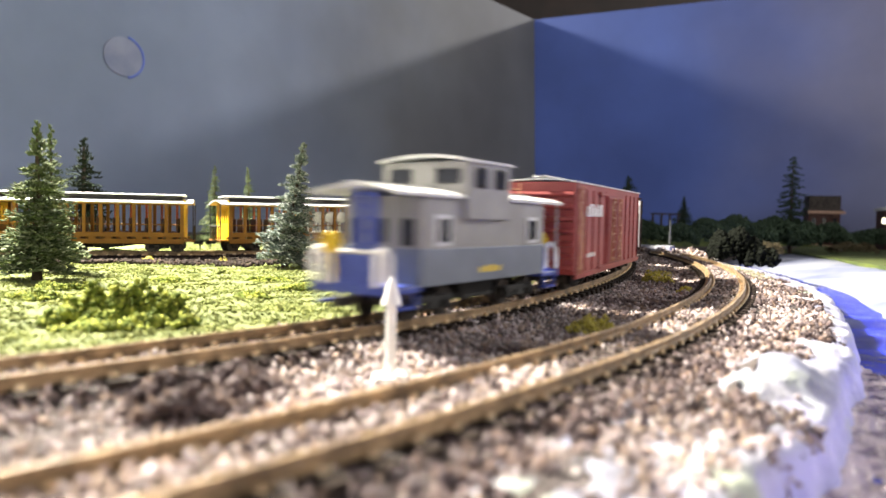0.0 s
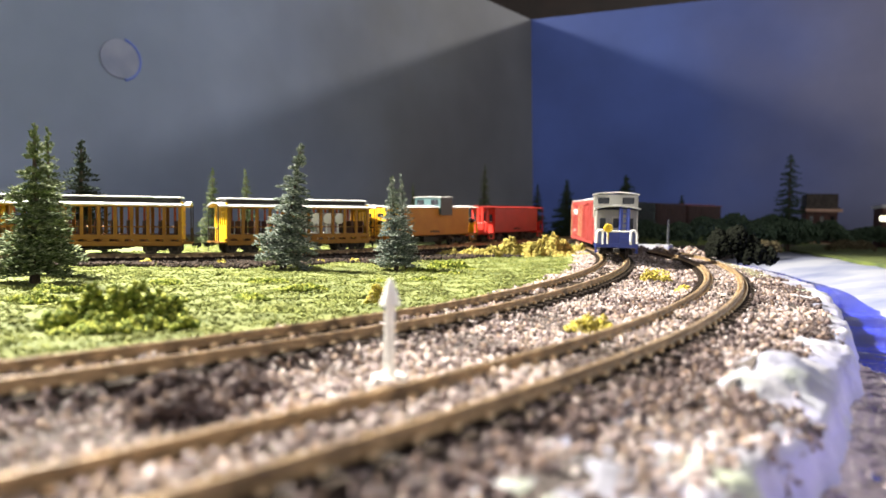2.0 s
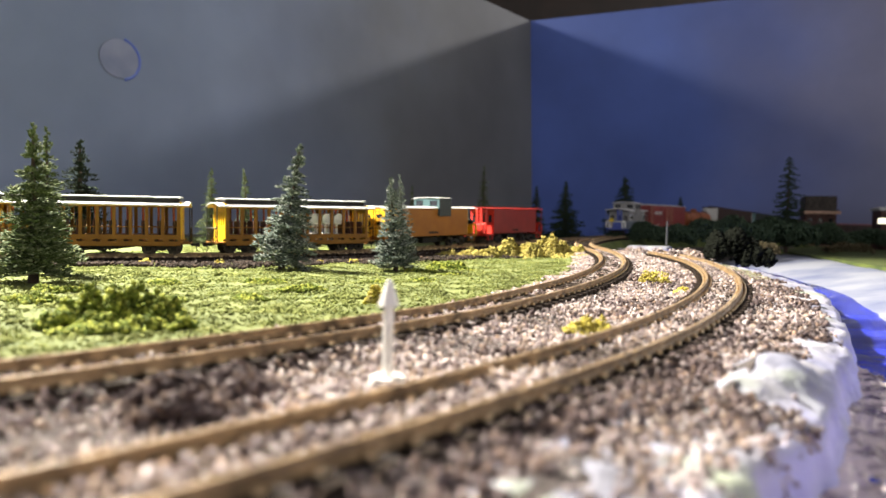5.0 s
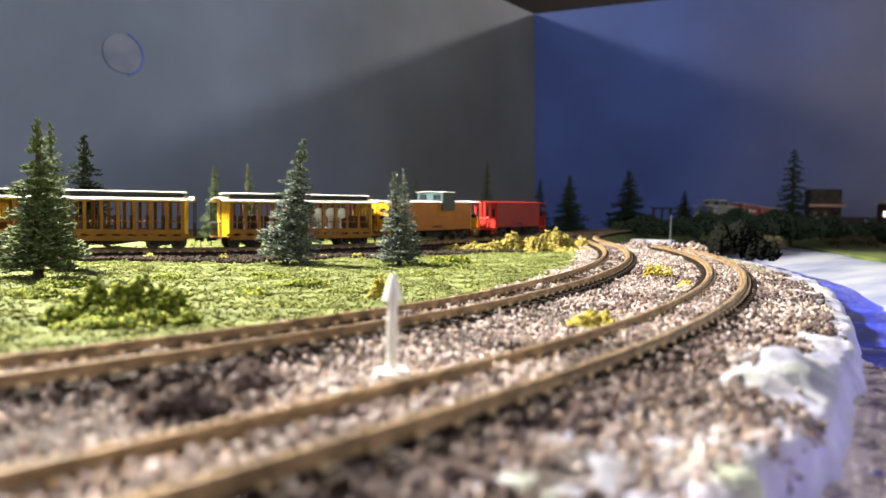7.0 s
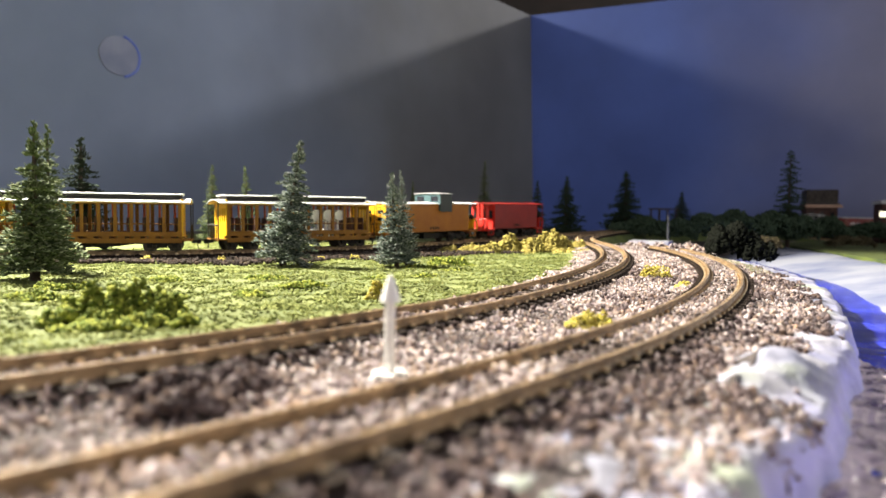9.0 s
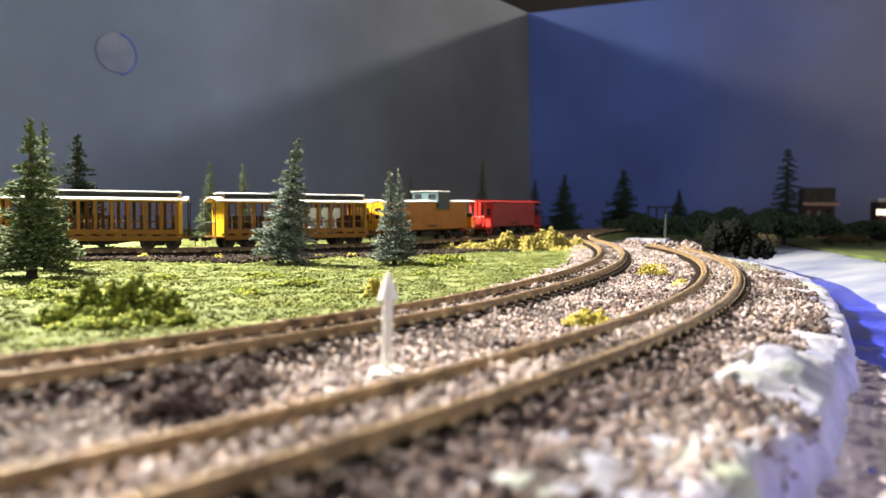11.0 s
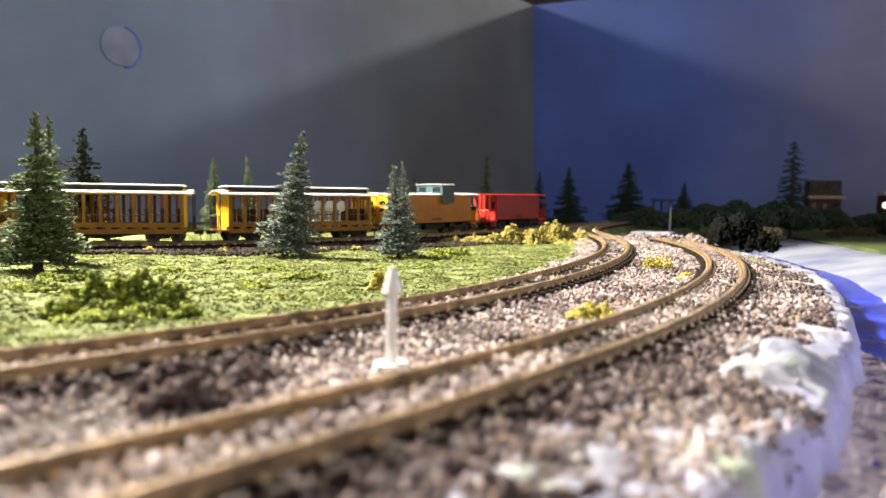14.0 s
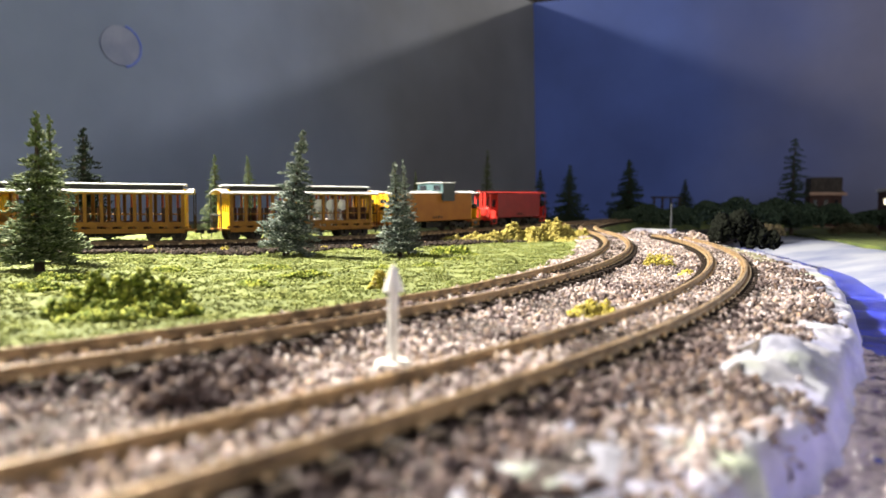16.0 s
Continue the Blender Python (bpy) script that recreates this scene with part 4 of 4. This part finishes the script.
            rod(bm, (e * 3.6 + 2.0 * math.cos(a0), yo + e * 1.1, 13.2 + 1.35 * math.sin(a0)), (e * 3.6 - 2.0 * math.cos(a0), yo + e * 1.1, 13.2 - 1.35 * math.sin(a0)), 0.3, n=6)
        rod(bm, (e * 3.6, yo + e * 1.1, 13.2), (e * 3.6, yo, 5.8), 0.3, n=6)
        part("brake_wheel", bm, wheel_paint, car)
        if plain:
            part("end_wall", box(B(), -w + 0.1, w - 0.1, y - 0.15, y + 0.15, 6.3, 21.0), rail_paint, car, "end wall in a brighter, lamplit colour")
        if plain and cupola and e < 0:
            v = part("vestibule_end", box(B(), -w + 0.3, w - 0.3, yo - 0.3, yo + 0.3, 6.2, 21.0, 0.15), rail_paint, car, "vestibule end in lamplit yellow")
            for sx in (-4.6, 4.6):
                for z in (12.6, 16.2):
                    part("vestibule_window", box(B(), sx - 2.2, sx + 2.2, yo - 0.4, yo + 0.4, z, z + 2.0, 0.1), M_GLASS, v)
        d = part("door", box(B(), -2.4, 2.4, y - 0.3, y + 0.3, 6.2, 19.0, 0.1), paint, car)
        part("door_window", box(B(), -1.4, 1.4, y - 0.4, y + 0.4, 13.2, 17.4, 0.1), M_GLASS, d)
        for sx in (-1, 1):
            part("end_window", box(B(), sx * 5.8 - 1.3, sx * 5.8 + 1.3, y - 0.25, y + 0.25, 12.8, 17.4, 0.1), M_GLASS, car)
            rod_b = rod(B(), (sx * 8.3, yo, 6.0), (sx * 8.3, yo, 21.4), 0.25, n=6)
            part("corner_post", rod_b, paint, car)
        coupler(car, yo, e)
        bogie(car, e * (half - 6.5))
    for sx in (-1, 1):
        for yy in () if plain else (-half + 6.0, half - 6.0):
            fr = part("window_frame", box(B(), sx * (w + 0.1) - 0.25, sx * (w + 0.1) + 0.25, yy - 2.4, yy + 2.4, 12.7, 18.2, 0.1), roof_paint if lower else paint, car)
            part("window_pane", box(B(), sx * (w + 0.15) - 0.3, sx * (w + 0.15) + 0.3, yy - 1.7, yy + 1.7, 13.5, 17.5), M_GLASS, fr)
        bars(car, sx * (w + 0.2), -4, 7.6, 8, 1.3, M_YELLOW if lower else M_BLACK, 4, sx, "lettering worn to bars")
    if cupola:
        cy, ch, cw, top = cupola
        bm = box(B(), -cw, cw, cy - ch, cy + ch, 17.4 if cw > w else 21.0, top - 1.2, 0.3)
        cu = part("cupola", bm, cup_paint, car)
        part("cupola_roof", arched(cw + 0.5, cy - ch - 0.7, cy + ch + 0.7, top - 1.4, 0.4 if plain else 1.0, 0.3 if plain else 0.5), roof_paint, cu)
        if plain:
            for sx in (-1, 1):
                part("cupola_side", box(B(), sx * (cw + 0.1) - 0.15, sx * (cw + 0.1) + 0.15, cy - ch + 0.1, cy + ch - 0.1, 17.0, top - 1.5), M_TEALSHADE, cu, "cupola side, its shade put into the teal")
        for sx in (-1, 1):
            for oy in (-0.45, 0.45):
                fr = part("cupola_window", box(B(), sx * (cw + 0.08) - 0.15, sx * (cw + 0.08) + 0.15, cy + oy * ch - 2.1, cy + oy * ch + 2.1, top - 6.0, top - 2.2, 0.3), M_GLASS, cu)
            for e in (-1, 1):
                part("cupola_window", box(B(), sx * cw * 0.55 - 2.6, sx * cw * 0.55 + 2.6, cy + e * (ch + 0.08) - 0.15, cy + e * (ch + 0.08) + 0.15, top - 5.4, top - 2.6, 0.3), M_GLASS, cu)
    bm = B()
    box(bm, -2, 2, -half, half, 3.0, 6.0)
    box(bm, -6, 6, -6, 6, 2.4, 5.6, 0.3)
    part("underframe", bm, M_BLACK, car)
    return car


def coach(label, white_seats=False):
    """An open-sided excursion coach with posts, benches and a clerestory roof."""
    car = thing("coach", 0, 0, 0, 0, label, "coach", "parked cars")
    half, w = 35.4, 8.4
    bm = B()
    box(bm, -w, w, -half - 3.9, half + 3.9, 4.4, 5.2, 0.1)
    part("floor", bm, M_COACHSHADE, car)
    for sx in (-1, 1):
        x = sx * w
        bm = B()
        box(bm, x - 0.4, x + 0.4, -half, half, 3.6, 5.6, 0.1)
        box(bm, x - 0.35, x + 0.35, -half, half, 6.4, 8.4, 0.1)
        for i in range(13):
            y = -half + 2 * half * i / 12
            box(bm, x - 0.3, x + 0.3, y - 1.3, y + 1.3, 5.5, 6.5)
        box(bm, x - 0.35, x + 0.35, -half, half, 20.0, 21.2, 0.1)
        part("side_panel", bm, M_COACHSHADE, car)
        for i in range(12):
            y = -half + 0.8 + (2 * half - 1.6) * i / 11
            part("post", box(B(), x - 0.4, x + 0.4, y - 0.7, y + 0.7, 8.3, 20.0, 0.12), M_COACHSHADE, car)
        part("guard_rail", rod(B(), (x, -half, 11.6), (x, half, 11.6), 0.22, n=6), M_COACHSHADE, car)
    for e in (-1, 1):
        y = e * half
        part("end_panel", box(B(), -w, w, y - 0.4, y + 0.4, 5.0, 12.4, 0.1), M_COACHLIT, car, "lower end panel in lamplit yellow")
        part("end_header", box(B(), -w, w, y - 0.4, y + 0.4, 18.6, 22.4, 0.1), M_COACHLIT, car)
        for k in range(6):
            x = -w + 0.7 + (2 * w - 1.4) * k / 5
            part("window_post", box(B(), x - 0.7, x + 0.7, y - 0.38, y + 0.38, 12.4, 18.6), M_COACHLIT, car)
        bm = B()
        yo = y + e * 3.6
        for k in range(7):
            x = -7.2 + 2.4 * k
            rod(bm, (x, yo, 5.2), (x, yo, 11.2), 0.2, n=6)
        rod(bm, (-7.6, yo, 11.2), (7.6, yo, 11.2), 0.28, n=6)
        rod(bm, (-7.6, yo, 5.3), (-7.6, yo, 21.0), 0.25, n=6)
        rod(bm, (7.6, yo, 5.3), (7.6, yo, 21.0), 0.25, n=6)
        part("platform_railing", bm, M_BLACK, car)
        coupler(car, yo, e)
        bogie(car, e * (half - 8))
    part("roof", arched(9.7, -half - 3.6, half + 3.6, 20.6, 1.7, 0.45, 14), M_ROOFW, car, "white arched lower roof")
    part("ceiling_lining", arched(9.2, -half - 3.3, half + 3.3, 20.3, 1.6, 0.2, 14), M_COACHLIT, car, "yellow underside of the roof")
    cl = part("clerestory", box(B(), -5.9, 5.9, -half + 0.8, half - 0.8, 21.6, 24.2), M_BLACK, car, "dark clerestory windows")
    part("clerestory_roof", arched(6.5, -half - 0.2, half + 0.2, 24.0, 0.4, 0.4), M_ROOFW, cl)
    for i in range(11):
        y = -half + 0.8 + (2 * half - 1.6) * (i + 0.5) / 11
        part("grab_pole", rod(B(), (-6.7, y, 5.2), (-6.7, y, 21.2), 0.5, n=8), M_POLE, car, "orange-red grab pole")
    for i in range(11):
        y = -half + 4.5 + (2 * half - 9) * i / 10
        pale = white_seats and i in (6, 7, 8)
        bm = B()
        for sx in (-1, 1):
            box(bm, sx * 4.6 - 3.2, sx * 4.6 + 3.2, y - 1.6, y + 1.4, 7.6, 8.6, 0.2)
            if pale:
                rod(bm, (sx * 4.6 - 2.6, y + 1.5, 15.6), (sx * 4.6 + 2.6, y + 1.5, 15.6), 2.6, n=18)
                box(bm, sx * 4.6 - 2.6, sx * 4.6 + 2.6, y - 1.0, y + 4.0, 13.6, 15.2, 0.3)
                box(bm, sx * 4.6 - 0.5, sx * 4.6 + 0.5, y + 1.0, y + 2.0, 8.2, 14.0)
            else:
                box(bm, sx * 4.6 - 3.2, sx * 4.6 + 3.2, y + 1.2, y + 1.9, 8.2, 14.4, 0.3)
            box(bm, sx * 4.6 - 2.6, sx * 4.6 + 2.6, y - 0.5, y + 0.5, 5.2, 7.8)
        part("bench", bm, M_WHITE if pale else M_SEAT, car, "pale bench" if pale else "")
    bm = B()
    box(bm, -2.4, 2.4, -half + 2, half - 2, 3.0, 4.4)
    rod(bm, (-4.5, -12, 3.0), (-4.5, -2, 3.0), 1.3)
    box(bm, 2, 6, 3, 11, 2.2, 4.2, 0.2)
    for sx in (-1, 1):
        rod(bm, (sx * 6.5, -half + 15, 3.8), (sx * 6.5, -6, 2.0), 0.2, n=6)
        rod(bm, (sx * 6.5, -6, 2.0), (sx * 6.5, 6, 2.0), 0.2, n=6)
        rod(bm, (sx * 6.5, 6, 2.0), (sx * 6.5, half - 15, 3.8), 0.2, n=6)
    part("underframe", bm, M_BLACK, car)
    return car


def park(car, line, s, turn=0.0, span=42.0):
    """Stand a car on a still track with its middle at s."""
    x0, y0, z0, _ = line(s - span / 2)
    x1, y1, z1, _ = line(s + span / 2)
    h = math.degrees(math.atan2(x1 - x0, y1 - y0))
    p = math.degrees(math.atan2(z1 - z0, math.hypot(x1 - x0, y1 - y0)))
    car.matrix_world = pose((x0 + x1) / 2 * MM, (y0 + y1) / 2 * MM, (z0 + z1) / 2 * MM, p, 0, -h + turn)
    return car


def nearest_c(x, y):
    return min((math.hypot(line_c(k)[0] - x, line_c(k)[1] - y), k) for k in range(0, 640, 1))[1]


S1 = nearest_c(-148, 291)
park(coach("yellow open-sided coach with a white roof on the siding"), line_c, S1)
park(coach("yellow open-sided coach with white roof and pale benches", True), line_c, S1 + 87)
park(caboose_car("orange caboose with a teal cupola on the siding", M_ORANGE, None, M_ROOFW, M_ORANGE, M_COACHLIT, M_COACHLIT, (8.0, 4.8, 9.8, 28.2), M_TEAL, M_BLACK, 28.5, plain=True), line_c, S1 + 166.5, span=34)
park(caboose_car("bright red caboose without a cupola on the siding", M_SCARLET, None, M_SCARLET, M_REDLIT, M_REDLIT, M_REDLIT, None, M_SCARLET, M_BLACK, 25, plain=True), line_c, S1 + 246, span=34)


# ---- the train
def car_pose(s_rear, s_front):
    """The pose of a car whose bogies stand at two points of the inner track."""
    x0, y0, z0, _ = line_a(s_rear)
    x1, y1, z1, _ = line_a(s_front)
    h = math.degrees(math.atan2(x1 - x0, y1 - y0))
    p = math.degrees(math.atan2(z1 - z0, math.hypot(x1 - x0, y1 - y0)))
    return pose((x0 + x1) / 2 * MM, (y0 + y1) / 2 * MM, (z0 + z1) / 2 * MM, p, 0, -h)


SPEED = 100.3
REAR = RA * radians(70 - 38.3) + 3.0
TRAIN = [
    (caboose_car("moving grey caboose with blue ends and yellow brake wheel", M_GREY, M_SLATE, M_ROOFG, M_BLUE, M_BLUE, M_WHITE, (-2.6, 7.8, 9.9, 29.3), M_GREY, M_YELLOW, 22.5, "cars of the train"), 0.0, 61.0),
    (boxcar("moving red boxcar with ribbed ends and worn lettering", 86, M_RED, M_ROOFW), 68.0, 86.0),
    (tank_car("moving orange-brown tank car in the train", 56, M_TANGER), 160.0, 60.0),
    (boxcar("moving dark boxcar with clean white ends", 72, M_BROWN, M_BROWN, letters=False, ends=M_WHITE), 226.0, 72.0),
    (boxcar("moving dark green boxcar with pale teal ends", 72, M_GREENCAR, M_GREENCAR, letters=False, ends=M_PALETEAL), 304.0, 72.0),
    (boxcar("moving dark brown boxcar in the train", 72, M_BROWN, M_BROWN, letters=False), 382.0, 72.0),
    (boxcar("moving dark reddish boxcar leading the others", 72, M_BROWN, M_RED, letters=False), 460.0, 72.0),
]


def motions():
    for car, off, length in TRAIN:
        rows = []
        for i in range(81):
            t = i / 5
            s = REAR + SPEED * t + off
            rows.append((t, car_pose(s + length * 0.2, s + length * 0.8)))
        walk(car, rows)


# ---- things beyond the curve
M_IRON = mat("post_grey", (0.09, 0.095, 0.10), (0.15, 0.155, 0.16), 300, 0.6)
M_BRICK = mat("dark_brick", (0.045, 0.02, 0.016), (0.085, 0.034, 0.026), 260, 0.85, 0, 0.4)
M_EAVE = mat("eave_lit_tone", (0.42, 0.24, 0.16), (0.56, 0.36, 0.26), 200, 0.6, 0, 0.2)
M_TIMBER = mat("trestle_timber", (0.027, 0.021, 0.018), (0.0675, 0.054, 0.045), 260, 0.8, 0, 0.3)
clump("dark_bush", 158, 366, -6.0, 12, 9, 24, 3200, 1.1, M_DEEPSHADE, 51, "clipped foam bush on the bank, deep shade put into its green", flat=True)
clump("dark_bush", 169, 362, -6.0, 8, 9, 15, 1700, 1.1, M_DEEPSHADE, 52, "low foam bush on the bank, deep shade put into its green", flat=True)
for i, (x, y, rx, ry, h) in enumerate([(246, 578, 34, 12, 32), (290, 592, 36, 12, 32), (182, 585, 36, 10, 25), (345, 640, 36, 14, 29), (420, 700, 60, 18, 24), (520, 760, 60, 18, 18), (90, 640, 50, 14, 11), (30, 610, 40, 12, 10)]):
    clump("dark_hedge", x, y, -3.0, rx, ry, h, 2600, 1.5, M_SHADE, 70 + i, "low foam hedge, its shade put into the dark green", "hedge", "dark hedges", flat=True)
for i, (x, y, rx) in enumerate([(248, 516, 10), (372, 614, 26)]):
    clump("ochre_bush", x, y, -5.0, rx, 6, 13, 900, 1.0, M_DRAB, 160 + i, "low dull ochre foam bank beyond the snow", "bush", "ochre bushes", flat=True)
clump("gravel_heap", -24, 76, -4.2, 12.5, 5.0, 4.6, 1300, 0.62, M_MAUVE, 56, "low heap of dark gravel between the tracks", "gravel", kind="stuff").matrix_world = pose(-24 * MM, 76 * MM, -4.2 * MM, 0, 0, 49)
clump("gravel_heap", 131, 424, -3.2, 17, 13, 8.5, 1500, 0.85, M_STONE, 57, "heap of pale gravel over the end of the outer track", "gravel", kind="stuff")
clump("gravel_heap", 142, 395, -3.0, 18, 11, 8.5, 800, 1.2, M_STONE, 55, "heap of brown gravel beside the outer track", "gravel", kind="stuff")

trestle = thing("trestle_bridge", 278, 850, -3, -12, "dark timber trestle in the shade", "bridge")
part("deck", box(B(), -18, 18, -6, 6, 35, 37, 0.3), M_TIMBER, trestle)
for i in range(4):
    x = -15 + 10 * i
    part("bent", rod(rod(box(B(), x - 0.8, x + 0.8, -6, 6, 33.4, 35), (x, -5, 0), (x, -4, 34), 0.9), (x, 5, 0), (x, 4, 34), 0.9), M_TIMBER, trestle)
mast = thing("signal_post", 174, 520, -3, 0, "slim grey metal post beside the track", "post")
part("shaft", rod(B(), (0, 0, 0), (0, 0, 25), 0.75, 0.65, 10), M_IRON, mast)
part("base", rod(B(), (0, 0, -0.5), (0, 0, 1.0), 1.8, 1.5, 10), M_IRON, mast)
plate = thing("crossing_plate", 155, 500, 2.0, -25, "pale grey crossing plate beside the track", "plate")
part("slab", box(B(), -14, 14, -14, 14, -4.6, 1.2, 0.4), M_PLASTER, plate)


def shed(x, y, z, rz, w, d, h, label, lit):
    ob = thing("brick_building", x, y, z, rz, label, "building", "far buildings")
    part("wall", box(B(), -w, w, -d, d, 0, h, 0.3), M_BRICK, ob)
    # lit: the roof is white, with the brightness of lamplight in its colour
    part("roof", box(box(B(), -w - 2, w + 2, -d - 2, d + 2, h, h + 3, 0.3), -w, w, -d, d, h + 3, h + 22 if not lit else h + 4, 0.5), M_TIMBER if not lit else M_ROOFW, ob)
    if not lit:
        # eave coloured pale orange as though light fell on it
        part("eave", box(B(), -w - 1.5, w + 5, -d - 5, -d - 1.5, h - 3.5, h + 0.5, 0.4), M_EAVE, ob, "eave board in a pale, lit orange")
    for i in range(3):
        x0 = -w + w * (0.35 + 0.65 * i)
        part("window", box(B(), x0 - 2.5, x0 + 2.5, -d - 0.3, -d + 0.2, h * 0.45, h * 0.8), M_GLASS, ob)
    return ob


shed(548, 985, -3.2, -20, 20, 24, 48, "dark brick building with a black roof", False)
shed(545, 800, -3.2, -20, 26, 20, 46, "red brick building with a pale roof", True)

M_GLOW = bpy.data.materials.new("lamp_glow")
M_GLOW.use_nodes = True
M_GLOW.node_tree.nodes["Principled BSDF"].inputs["Base Color"].default_value = (0.9, 0.85, 0.7, 1)
M_GLOW.node_tree.nodes["Principled BSDF"].inputs["Emission Color"].default_value = (1.0, 0.9, 0.68, 1)
M_GLOW.node_tree.nodes["Principled BSDF"].inputs["Emission Strength"].default_value = 1.6
glow = thing("building_lamp", 503, 766, 28, -20, "small glowing cream lamp on the brick building", "lamp")
part("shade", box(box(B(), -7.5, 7.5, -1.5, 1.5, 5.5, 7.0, 0.5), -1, 1, 1, 12, 5, 6.5), M_TIMBER, glow)
part("bulb", rod(B(), (-6.5, 0, 2.2), (6.5, 0, 2.2), 3.2, 3.0, 12), M_GLOW, glow, "glowing tube")

# round patch on the grey backdrop
M_PATCH = mat("patch_paint", (0.198, 0.226, 0.339), (0.279, 0.307, 0.415), 30, 0.8, 0, 0.4, fine=200)
along = Vector((-620, -750, 0)).normalized()
up = Vector((LEAN, 0, 1)).normalized()
face = up.cross(along).normalized()
if face.y > 0:
    face = -face
spot_c = Vector((CORNER[0], CORNER[1], -16)) + along * 754 + up * 185
turn = Matrix((along, face.cross(along), face)).transposed().to_4x4()
disc = part("wall_patch", rod(B(), (0, 0, -1), (0, 0, 1.0), 19.5, 18.8, 40), M_PATCH)
disc.matrix_world = Matrix.Translation(spot_c * MM) @ turn
tagged(disc, "round filler patch painted like the backdrop", kind="structure")
bm = B()
for k in range(14):
    a0, a1 = math.pi * (-0.42 + 0.06 * k), math.pi * (-0.42 + 0.06 * (k + 1))
    rod(bm, (-20.2 * math.cos(a0), 20.2 * math.sin(a0), 0.3), (-20.2 * math.cos(a1), 20.2 * math.sin(a1), 0.3), 1.5, n=6)
rim = part("trim", bm, M_RIM)
rim.matrix_world = Matrix.Translation(spot_c * MM) @ turn
tagged(rim, "bluer paint along the edge of the round patch", kind="structure")

motions()
